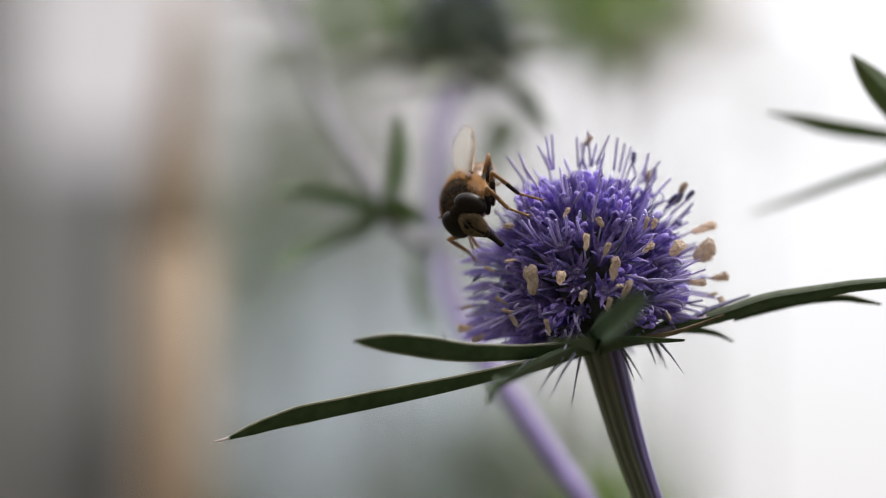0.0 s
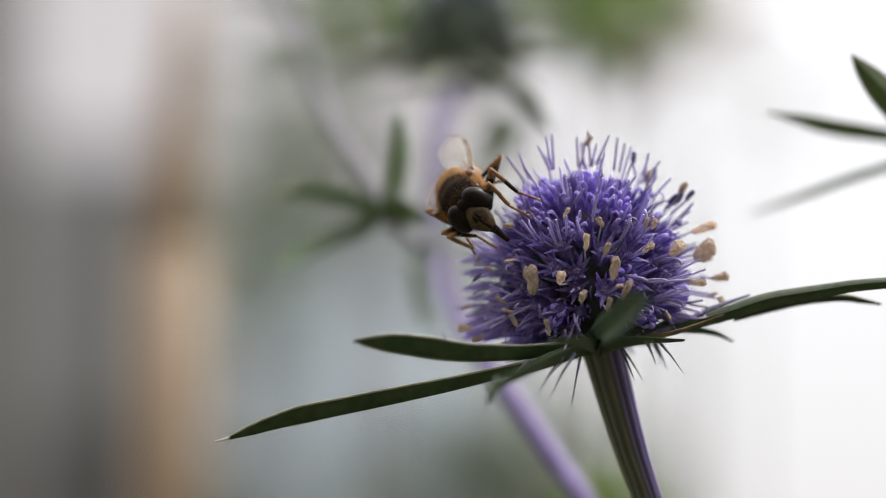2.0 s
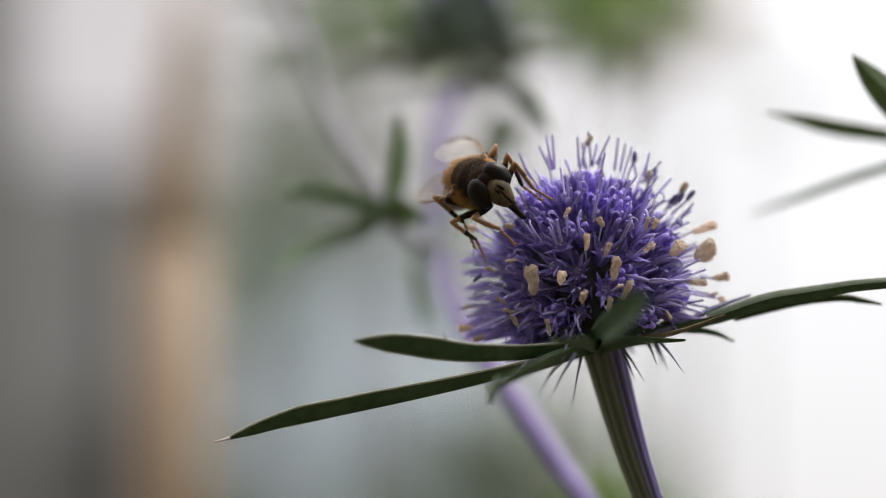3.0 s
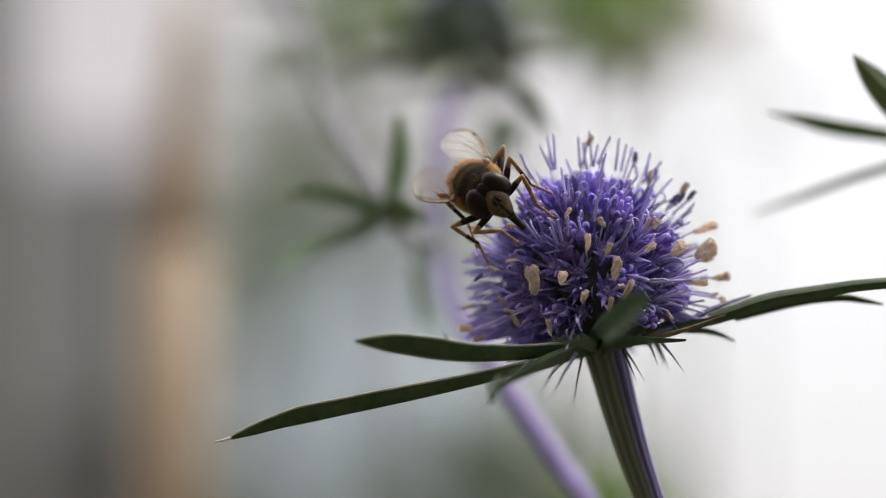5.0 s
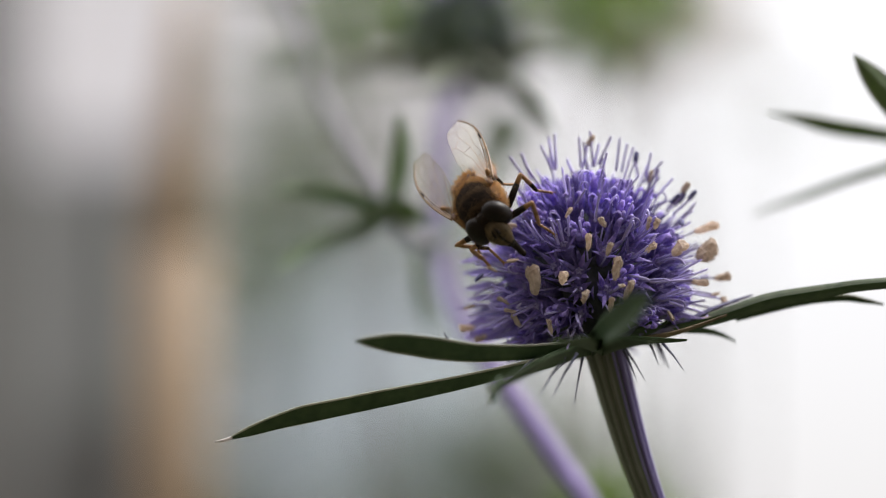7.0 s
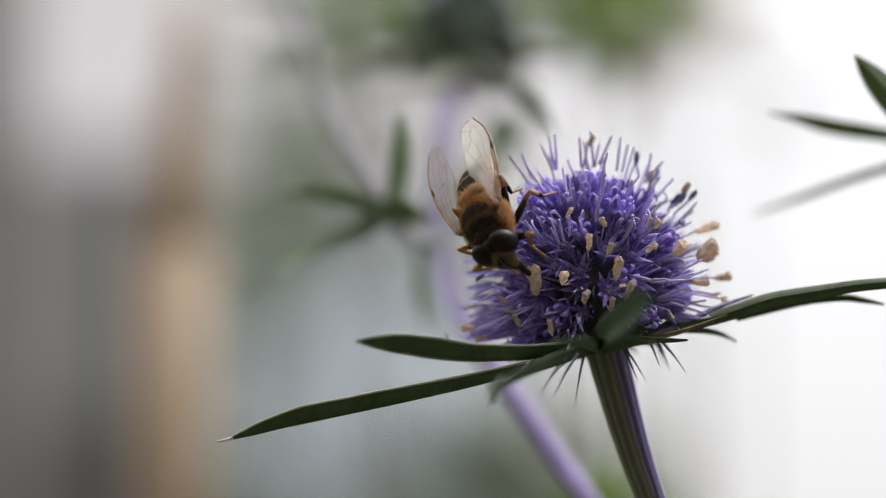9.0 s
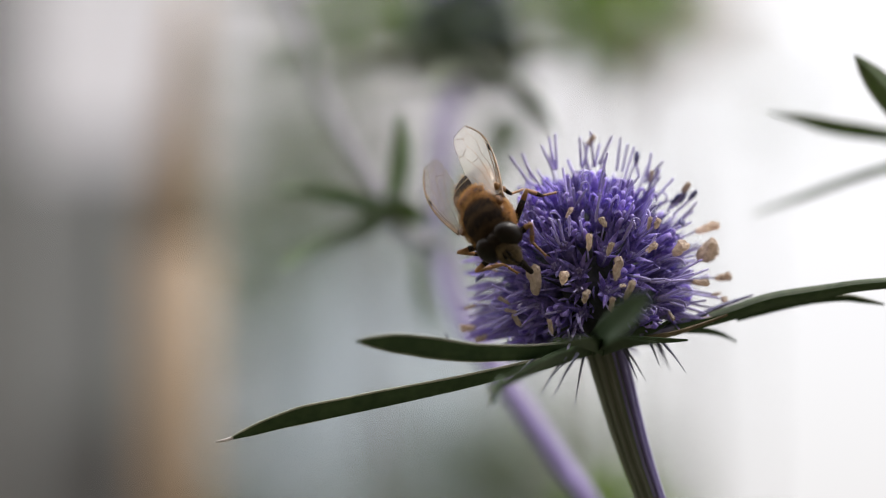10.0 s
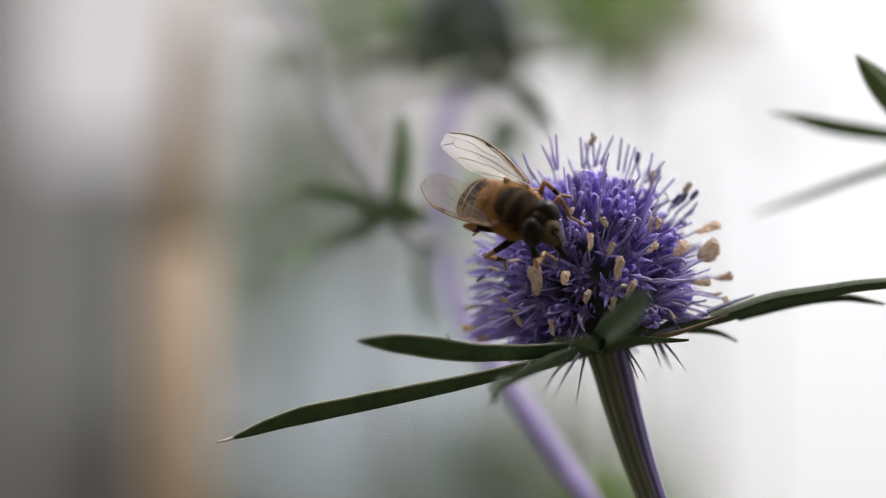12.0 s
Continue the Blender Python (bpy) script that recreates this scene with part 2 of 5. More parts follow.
# ---- shapes ----
class Geo:
    """Vertices and faces gathered in millimetres."""

    def __init__(self, unit=MM):
        self.v, self.f, self.m, self.unit, self.slot = [], [], [], unit, 0

    def face(self, *ids):
        self.f.append(ids)
        self.m.append(self.slot)

    def tube(self, pts, wide, thick=None, sides=6, up=(0, 0, 1), ribs=0, rib=0.0):
        """A closed tube along pts; wide and thick are its half sizes at each point (up names the way of thick)."""
        pts = [Vector(p) for p in pts]
        thick = thick or wide
        first, turn = len(self.v), Vector(up)
        for i, p in enumerate(pts):
            d = (pts[min(i + 1, len(pts) - 1)] - pts[max(i - 1, 0)]).normalized()
            turn = turn - d * turn.dot(d)
            if turn.length < 1e-6:
                turn = d.orthogonal()
            turn.normalize()
            side = d.cross(turn)
            for k in range(sides):
                a = 2 * math.pi * k / sides
                g = 1 + (rib * math.cos(ribs * a) if ribs else 0)
                self.v.append(p + side * (wide[i] * g * math.cos(a)) + turn * (thick[i] * g * math.sin(a)))
        for i in range(len(pts) - 1):
            for k in range(sides):
                a, b = first + i * sides + k, first + i * sides + (k + 1) % sides
                self.face(a, b, b + sides, a + sides)
        self.face(*[first + k for k in reversed(range(sides))])
        last = first + (len(pts) - 1) * sides
        self.face(*[last + k for k in range(sides)])
        return self

    def ball(self, centre, r, rings=8, sides=12, turn=None, lump=0.0, seed=0):
        """An ellipsoid with half axes r, turned by a matrix, lumpy if asked."""
        c, first = Vector(centre), len(self.v)
        for i in range(rings + 1):
            t = math.pi * i / rings
            for k in range(sides):
                a = 2 * math.pi * k / sides
                n = Vector((math.sin(t) * math.cos(a), math.sin(t) * math.sin(a), math.cos(t)))
                g = 1 + (lump * noise.noise(n * 1.7 + Vector((seed, seed * 2.1, 0))) if lump else 0)
                p = Vector((n.x * r[0] * g, n.y * r[1] * g, n.z * r[2] * g))
                self.v.append(c + (turn @ p if turn else p))
        for i in range(rings):
            for k in range(sides):
                a, b = first + i * sides + k, first + i * sides + (k + 1) % sides
                if i == 0:
                    self.face(a, a + sides, b + sides)
                elif i == rings - 1:
                    self.face(a, a + sides, b)
                else:
                    self.face(a, a + sides, b + sides, b)
        return self

    def box(self, low, high):
        first = len(self.v)
        self.v += [Vector((x, y, z)) for x in (low[0], high[0]) for y in (low[1], high[1]) for z in (low[2], high[2])]
        for q in ((0, 1, 3, 2), (4, 6, 7, 5), (0, 4, 5, 1), (2, 3, 7, 6), (0, 2, 6, 4), (1, 5, 7, 3)):
            self.face(*[first + i for i in q])
        return self

    def mesh(self, name, *materials, smooth=True):
        me = bpy.data.meshes.new(name)
        me.from_pydata([tuple(p * self.unit) for p in self.v], [], self.f)
        for m in materials:
            me.materials.append(m)
        me.polygons.foreach_set("material_index", self.m)
        me.polygons.foreach_set("use_smooth", [smooth] * len(self.f))
        me.update()
        return me


def part(name, geo, mat, parent, label="", smooth=True, at_=None):
    """Links a Geo or a mesh as one mesh object under a thing or a part."""
    me = geo.mesh(name, *(mat if isinstance(mat, tuple) else (mat,)), smooth=smooth) if isinstance(geo, Geo) else geo
    ob = new(name, me)
    ob.parent = parent
    if at_ is not None:
        ob.matrix_basis = at_
    if label:
        ob["label"] = label
    return ob


def thing(name, m, label, category, group=""):
    ob = new(name)
    ob.empty_display_size = 0.005
    ob.matrix_world = m
    return tagged(ob, label, category, group)


def curve(keys, steps):
    """A smooth path through the keys."""
    keys = [Vector(k) for k in keys]
    out = []
    for i in range(len(keys) - 1):
        a, b, c, d = keys[max(i - 1, 0)], keys[i], keys[i + 1], keys[min(i + 2, len(keys) - 1)]
        for s in range(steps):
            t = s / steps
            out.append(0.5 * ((2 * b) + (c - a) * t + (2 * a - 5 * b + 4 * c - d) * t * t + (3 * b - a - 3 * c + d) * t ** 3))
    return out + [keys[-1]]


def lerp(a, b, t):
    return a + (b - a) * t


def axes(up, about=0.0):
    """A turn that carries z to up."""
    q = Vector((0, 0, 1)).rotation_difference(Vector(up).normalized())
    return q.to_matrix().to_4x4() @ Matrix.Rotation(about, 4, "Z")


# ---- ground and distance ----
def ground():
    g = Geo(1.0)
    spots = [-3000, -800, -200, -60, -20] + [-8 + i for i in range(17)] + [20, 60, 200, 800, 3000]
    for y in spots:
        for x in spots:
            near = math.exp(-(x * x + y * y) / 200)
            g.v.append(Vector((x, y, 0.05 * near * noise.noise((x * 0.7, y * 0.7, 0)) - 0.02 * near)))
    w = len(spots)
    for j in range(w - 1):
        for i in range(w - 1):
            g.face(j * w + i, j * w + i + 1, (j + 1) * w + i + 1, (j + 1) * w + i)
    ob = new("ground", g.mesh("ground", SOIL))
    return tagged(ob, "brown soil and thin turf of a garden bed", "ground", kind="structure")


ground()


def fence(x0, x1, y, height, mat, label, boards, gap=0.006):
    """An upright board fence along x."""
    f = thing("board_fence", pose((x0 + x1) / 2, y, 0), label, "fence")
    wide = (x1 - x0) / boards
    g = Geo(1.0).box((-wide / 2 + gap / 2, -0.01, -0.05), (wide / 2 - gap / 2, 0.01, height))
    me = g.mesh("board", mat, smooth=False)
    for i in range(boards):
        part("board", me, mat, f, at_=pose(x0 + wide * (i + 0.5) - (x0 + x1) / 2, 0.004 * math.sin(i * 2.3), 0.01 * math.sin(i * 1.7)))
    part("rail", Geo(1.0).box(((x0 - x1) / 2, 0.012, height * 0.3), ((x1 - x0) / 2, 0.05, height * 0.3 + 0.07)), mat, f, smooth=False)
    return f


def leaves(count, centre, radius, size, seed, squash=0.8, hollow=0.3):
    """A loose cloud of pointed, folded leaves."""
    rng = random.Random(seed)
    g = Geo(1.0)
    for _ in range(count):
        n = Vector((rng.gauss(0, 1), rng.gauss(0, 1), rng.gauss(0, 1))).normalized()
        d = radius * (hollow + (1 - hollow) * rng.random() ** 0.6) * (0.75 + 0.5 * noise.noise(n * 2 + Vector((seed, 0, 0))))
        p = Vector(centre) + Vector((n.x, n.y, n.z * squash)) * d
        way = (n + Vector((rng.gauss(0, 0.6), rng.gauss(0, 0.6), rng.gauss(-0.2, 0.6)))).normalized()
        side = way.orthogonal().normalized()
        side = (Matrix.Rotation(rng.random() * 6.3, 3, way) @ side) * size * 0.22
        fold = way.cross(side).normalized() * size * 0.06
        s = size * (0.7 + 0.6 * rng.random())
        i = len(g.v)
        g.v += [p, p + way * s * 0.45 + side + fold, p + way * s, p + way * s * 0.45 - side + fold, p + way * s * 0.5]
        g.face(i, i + 1, i + 4)
        g.face(i + 1, i + 2, i + 4)
        g.face(i, i + 4, i + 3)
        g.face(i + 4, i + 2, i + 3)
    return g


def shrub(x, y, clumps, count, size, mat, label, seed):
    """A shrub: a forked stem from the ground and clumps of leaves (x, y, z, radius) about its ends."""
    s = thing("shrub", pose(x, y, 0), label, "shrub", "shrubs behind the flowers")
    for k, (cx, cy, cz, cr) in enumerate(clumps):
        end = Vector((cx - x, cy - y, cz))
        pts = curve([(0.01 * k, 0, -0.03), (end.x * 0.2, end.y * 0.2, cz * 0.4), (end.x * 0.7, end.y * 0.7, cz * 0.8), end], 5)
        thick = [lerp(0.006, 0.0015, i / (len(pts) - 1)) * (0.14 + cr * 4) for i in range(len(pts))]
        part("stem", Geo(1.0).tube(pts, thick, sides=7), BARK, s)
        part("crown", leaves(int(count * cr * cr / 0.01), end, cr, size, seed + k), mat, s)
    return s
def wall(name, low, high, mat, label):
    g = Geo(1.0).box(low, high)
    return tagged(new(name, g.mesh(name, mat, smooth=False)), label, "wall", kind="structure")


wall("wall_north", (-9, 8.0, -0.2), (0.25, 8.4, 6.0), WHITE_WALL, "white rendered house wall across the garden")
# unseen wall added behind the camera to darken what faces it
wall("wall_south", (-6, -1.8, -0.2), (6, -1.5, 2.9), BLOCKER_BROWN, "plain dark brown garden wall closing the plot")
fence(-1.7, -0.118, 1.49, 0.80, RENDER_GREY, "weathered grey board fence behind the bed", 10)


def dark_post():
    p = thing("fence_post", pose(-0.134, 0.70, 0), "dark grey square fence post", "post")
    part("shaft", Geo(1.0).box((-0.022, -0.022, -0.1), (0.022, 0.022, 1.15)), DARK_BOARD, p, smooth=False)
    part("cap", Geo(1.0).box((-0.028, -0.028, 1.15), (0.028, 0.028, 1.17)), DARK_BOARD, p, smooth=False)


dark_post()


def planter():
    p = thing("planter_box", pose(-0.30, 0.76, 0), "dark slatted compost box", "box")
    for i in range(6):
        part("slat", Geo(1.0).box((-0.212, -0.02, i * 0.106 + 0.004), (0.212, 0.0, i * 0.106 + 0.1)), DARK_BOARD, p, smooth=False)
        part("slat", Geo(1.0).box((-0.212, 0.4, i * 0.106 + 0.004), (0.212, 0.42, i * 0.106 + 0.1)), DARK_BOARD, p, smooth=False)
    for x in (-0.2, 0.19):
        for y in (0.002, 0.358):
            part("corner_post", Geo(1.0).box((x, y, -0.05), (x + 0.04, y + 0.04, 0.636)), DARK_BOARD, p, smooth=False)


planter()


def water_butt():
    w = thing("water_butt", pose(-0.14, 6.0, 0), "pale grey-blue plastic water butt", "barrel")
    zs = [0, 0.05, 0.3, 0.6, 0.9, 1.15, 1.2]
    part("barrel", Geo(1.0).tube([(0, 0, z) for z in zs], [0.22, 0.25, 0.265, 0.27, 0.265, 0.25, 0.24], sides=40), PALE_BOARD, w)
    part("lid", Geo(1.0).tube([(0, 0, 1.19), (0, 0, 1.21), (0, 0, 1.24), (0, 0, 1.25)], [0.255, 0.262, 0.22, 0.05], sides=40), PALE_BOARD, w)


water_butt()

def stake():
    s = thing("garden_cane", pose(-0.0383, 0.25, 0), "weathered tan bamboo cane standing in the soil", "cane")
    zs = [-60, 60, 205, 350, 480, 555, 628]
    pts, r = [], []
    for a, b in zip(zs, zs[1:]):
        for t in (0.0, 0.02, 0.5, 0.98):
            pts.append((0.5 * math.sin(a), 0, lerp(a, b, t)))
            r.append(5.0 if t in (0.0, 0.98) else 4.6)
    part("shaft", Geo().tube(pts, r, sides=16, up=(0, 1, 0)), STAKE, s)
    for z in zs[1:-1]:
        part("node_ring", Geo().tube([(0.2, 0, z - 2), (0.2, 0, z), (0.2, 0, z + 2)], [4.9, 5.6, 4.9], sides=16, up=(0, 1, 0)), STAKE, s)
    # the cane's fading into glare is put into its shape as a taper
    part("split_top", Geo().tube([(0.3, 0, 626), (0.6, 0, 634), (1.0, 0, 644), (1.6, 0, 654), (2.2, 0, 664)], [4.6, 4.2, 3.3, 2.2, 1.0], sides=16, up=(0, 1, 0)), STAKE, s, "frayed tapering top")


stake()


shrub(-0.02, 0.75, [(-0.0388, 0.7327, 0.7079, 0.022), (-0.0300, 0.7492, 0.6945, 0.014), (-0.0499, 0.7406, 0.7284, 0.009), (-0.0494, 0.6354, 0.6773, 0.016)], 1500, 0.014, DULL_LEAF,
      "grey-green leafy shrub behind the flowers", 1)
shrub(0.02, 0.18, [(-0.0098, 0.1759, 0.6481, 0.0070), (-0.0128, 0.1862, 0.6466, 0.0040), (0.0172, 0.1711, 0.6465, 0.0075), (0.0228, 0.1810, 0.6475, 0.0060), (0.0120, 0.1759, 0.6487, 0.0060)], 8500, 0.007, LEAF,
      "bright green leafy shrub above the flowers", 5)
shrub(0.0, 0.9, [(-0.07, 0.9, 0.607, 0.03), (-0.01, 0.9, 0.606, 0.045), (0.0341, 0.8830, 0.6260, 0.0340), (0.0440, 0.8830, 0.6100, 0.0300), (0.0200, 0.8800, 0.6300, 0.0280), (0.0089, 0.8754, 0.6896, 0.0260), (-0.0615, 0.8761, 0.6835, 0.0290), (-0.0685, 0.8792, 0.6541, 0.0200)], 800, 0.016, DULL_LEAF,
      "low grey-green shrub by the stalks", 9)


shrub(0.06, 0.33, [(0.0350, 0.3242, 0.6729, 0.010), (0.0364, 0.3246, 0.6689, 0.008), (0.0305, 0.3250, 0.6648, 0.006)], 1500, 0.012, DRY_LEAF, "dry tan shrub behind the flowers", 14)
shrub(0.08, 0.75, [(0.0772, 0.7409, 0.7261, 0.02), (0.0790, 0.7400, 0.7120, 0.026)], 110, 0.014, DULL_LEAF, "thin grey-green shrub by the white wall", 17)


shrub(-0.01, 0.78, [(-0.0177, 0.7521, 0.7152, 0.02), (0.0118, 0.7531, 0.7059, 0.018)], 330, 0.014, DULL_LEAF, "thin grey-green shrub behind the lilac stem", 23)


shrub(0.03, 0.12, [(0.0164, 0.1, 0.584, 0.0062), (0.0140, 0.105, 0.5825, 0.0045), (0.0190, 0.104, 0.5822, 0.0035)], 9000, 0.005, LEAF, "small green leafy weed beside the lilac stem", 31)


# ---- sea holly ----
def star_mesh(seed):
    """A floret past its bloom: a short tube crowned by a star of stiff pointed sepals about a pale five-lobed disc, with a bracteole or two."""
    rng = random.Random(seed)
    g = Geo()
    g.slot = 1
    g.tube([(0, 0, -1.2), (0, 0, 0.0), (0, 0, 0.8), (0, 0, 1.05)], [0.35, 0.5, 0.58, 0.34], sides=8)
    for k in range(9):
        a = 2 * math.pi * (k + 0.35 * rng.random()) / 9
        c, s = math.cos(a), math.sin(a)
        big = k % 2 == 0
        r1, h = rng.uniform(1.15, 1.6) if big else rng.uniform(0.75, 1.1), rng.uniform(1.7, 2.4)
        wide = 0.24 if big else 0.14
        g.slot = 1 if k % 3 else 0
        g.tube([(0.3 * c, 0.3 * s, 0.75), (0.55 * c, 0.55 * s, 1.1), ((0.6 + r1) / 2 * c, (0.6 + r1) / 2 * s, (1.2 + h) / 2 - 0.05), (r1 * c, r1 * s, h)],
               [wide * 0.8, wide, wide * 0.55, 0.012], [0.07, 0.08, 0.06, 0.012], 6, (c, s, 0))
    g.slot = 2
    for k in range(5):
        a = 2 * math.pi * k / 5 + 0.4
        c, s = math.cos(a), math.sin(a)
        g.tube([(0.05 * c, 0.05 * s, 1.0), (0.2 * c, 0.2 * s, 1.22), (0.3 * c, 0.3 * s, 1.12)], [0.08, 0.1, 0.03], sides=5)
    for k in range(1 if seed % 4 == 1 else 0):
        a = rng.random() * 6.28
        c, s = math.cos(a), math.sin(a)
        h = 2.6 + 1.2 * rng.random()
        g.tube(curve([(0.1 * c, 0.1 * s, 1.0), (0.15 * c, 0.15 * s, h * 0.7), (0.6 * c, 0.6 * s, h), (1.2 * c, 1.2 * s, h)], 3), [0.09] * 9 + [0.06], sides=6)
    g.slot = 1
    for k in range(2):
        a = rng.random() * 6.28
        c, s = math.cos(a), math.sin(a)
        g.tube([(0.6 * c, 0.6 * s, -1.0), (0.95 * c, 0.95 * s, 0.5), (1.1 * c, 1.1 * s, 1.6), (1.2 * c, 1.2 * s, 2.5)], [0.22, 0.24, 0.15, 0.02], [0.06, 0.06, 0.05, 0.02], 6, (c, s, 0))
    return g.mesh("floret", PETAL, SEPAL, FILAMENT)


def floret_mesh(seed, mats=(PETAL, SEPAL, FILAMENT)):
    """One floret in bloom: a short tube, five pointed sepals, five broad petals curled inwards to a fist, and looped filaments still caught between them."""
    rng = random.Random(seed)
    g = Geo()
    g.slot = 1
    g.tube([(0, 0, -0.6), (0, 0, 0.2), (0, 0, 0.9), (0, 0, 1.0)], [0.4, 0.55, 0.66, 0.3], sides=8)
    for k in range(5):
        a = 2 * math.pi * (k + 0.2 * rng.random()) / 5
        c, s = math.cos(a), math.sin(a)
        r1, h = rng.uniform(1.15, 1.6), rng.uniform(1.6, 2.4)
        g.slot = 1
        g.tube([(0.5 * c, 0.5 * s, 0.4), (0.78 * c, 0.78 * s, 0.95), ((0.78 + r1) / 2 * c, (0.78 + r1) / 2 * s, (0.95 + h) / 2), (r1 * c, r1 * s, h)],
               [0.18, 0.22, 0.12, 0.012], [0.05, 0.05, 0.04, 0.012], 6, (c, s, 0))
        g.slot = 0
        a += math.pi / 5
        c, s = math.cos(a), math.sin(a)
        o, hh = rng.uniform(0.68, 0.86), rng.uniform(2.0, 2.5)
        path = [(0.35, 0.6), (0.62, 1.15), (o, hh - 0.55), (o + 0.02, hh - 0.15), (o - 0.15, hh + 0.08), (o - 0.4, hh - 0.02), (o - 0.55, hh - 0.4), (0.1, hh - 0.9)]
        g.tube([(r * c, r * s, z) for r, z in path], [0.15, 0.23, 0.25, 0.21, 0.17, 0.14, 0.11, 0.05], [0.04, 0.05, 0.055, 0.06, 0.06, 0.05, 0.04, 0.03], 8, (c, s, 0))
    g.slot = 2
    for k in range(seed % 3):
        a = rng.random() * 6.28
        c, s = math.cos(a), math.sin(a)
        up, out = rng.uniform(0.2, 0.6), rng.uniform(0.9, 1.15)
        g.tube(curve([(r * c, r * s, z) for r, z in ((0.35, 1.5), (0.55, 2.2 + up * 0.5), (0.75, 2.4 + up), (out, 2.35 + up), (out + 0.12, 2.05 + up * 0.7), (out - 0.05, 1.8))], 3),
               [0.065] * 16, sides=6)
    a = rng.random() * 6.28
    c, s = math.cos(a), math.sin(a)
    g.slot = 1
    g.tube([(0.6 * c, 0.6 * s, -0.5), (0.98 * c, 0.98 * s, 0.8), (1.1 * c, 1.1 * s, 1.7), (1.15 * c, 1.15 * s, 2.3)], [0.22, 0.24, 0.14, 0.02], [0.06, 0.06, 0.05, 0.02], 6, (c, s, 0))
    return g.mesh("floret", *mats)


def stamen_mesh(seed, kind):
    """A filament one millimetre long, to be stretched, blunt or frayed at its end."""
    rng = random.Random(seed)
    g = Geo()
    b = rng.uniform(-0.15, 0.16)
    if kind == "crook":
        pts = curve([(0, 0, 0), (0.02, 0, 0.55), (0.05, 0, 0.86), (0.13, 0, 0.99), (0.21, 0, 0.97)], 4)
    else:
        pts = curve([(0, 0, 0), (b * 0.2, 0, 0.35), (b * 0.7, 0.1 * b, 0.72), (b, 0.2 * b, 1)], 4)
    n = len(pts) - 1
    g.tube(pts, [lerp(0.105, 0.08, i / n) for i in range(n + 1)], sides=7)
    return g.mesh("stamen", FILAMENT)


def anther_mesh(seed, mat):
    """An anther: two long pollen sacs side by side on a slanted foot."""
    rng = random.Random(seed)
    g = Geo()
    for s in (-1, 1):
        g.tube([(0.07 * s, 0, -0.5), (0.11 * s, 0.03, -0.38), (0.12 * s, 0.05, 0), (0.11 * s, 0.03, 0.36), (0.06 * s, 0, 0.48)], [0.03, 0.11, 0.13, 0.11, 0.03], [0.03, 0.12, 0.15, 0.12, 0.03], 7)
    return g.mesh("anther", mat)


def withered_mesh(seed):
    """A withered corolla: a crumpled papery tube with a torn, lobed mouth, one millimetre tall."""
    rng = random.Random(seed)
    g = Geo()
    sides, rings = 12, 9
    turn = rng.random() * 6
    for i in range(rings + 1):
        t = i / rings
        r = (0.13, 0.21, 0.26, 0.28, 0.3, 0.3, 0.31, 0.34, 0.36, 0.2)[i]
        for k in range(sides):
            a = 2 * math.pi * k / sides
            q = r * (1 + 0.5 * noise.noise((math.cos(a) * 1.5 + seed * 3, math.sin(a) * 1.5, t * 3.5)) + 0.22 * max(0, t - 0.6) * math.sin(a * 5 + turn))
            lift = 0.22 * max(0, t - 0.75) * math.sin(a * 3 + turn) + 0.04 * noise.noise((a, t * 4, seed))
            g.v.append(Vector((q * math.cos(a) + 0.12 * math.sin(t * 2 + seed), 0.72 * q * math.sin(a), t - 0.5 + lift)))
    for i in range(rings):
        for k in range(sides):
            a, b = i * sides + k, i * sides + (k + 1) % sides
            g.face(a, b, b + sides, a + sides)
    g.face(*[k for k in reversed(range(sides))])
    g.face(*[rings * sides + k for k in range(sides)])
    return g.mesh("withered_corolla", TAN, smooth=False)


FLORETS = [floret_mesh(i) for i in range(8)]
STARS = [star_mesh(i + 40) for i in range(8)]
YOUNG_FLORETS = [floret_mesh(i + 20, (YOUNG, YOUNG, SEPAL if i % 3 == 0 else YOUNG)) for i in range(8)]
STAMENS = [stamen_mesh(i, k) for i, k in enumerate(["plain", "plain", "plain", "crook", "plain", "plain", "plain"])]
ANTHERS = {"dark": anther_mesh(1, ANTHER), "tan": anther_mesh(2, TAN)}
WITHERED = [withered_mesh(i) for i in range(5)]


def stamen(head, foot, tip, pick, thick=1.0, anther="", slant=0.4):
    """A filament from foot to tip, with a dark or a tan anther at its end if one is left."""
    foot, tip = Vector(foot), Vector(tip)
    way = tip - foot
    ob = part("stamen", STAMENS[pick % 7], None, head, at_=Matrix.Translation(foot * MM) @ axes(way, pick * 1.7) @ Matrix.Diagonal((thick, thick, way.length, 1)))
    if anther:
        lean = way.normalized() + way.orthogonal().normalized() * slant
        part("anther", ANTHERS[anther], None, head, at_=Matrix.Translation((tip + lean.normalized() * 0.2) * MM) @ axes(lean, pick))
    return ob


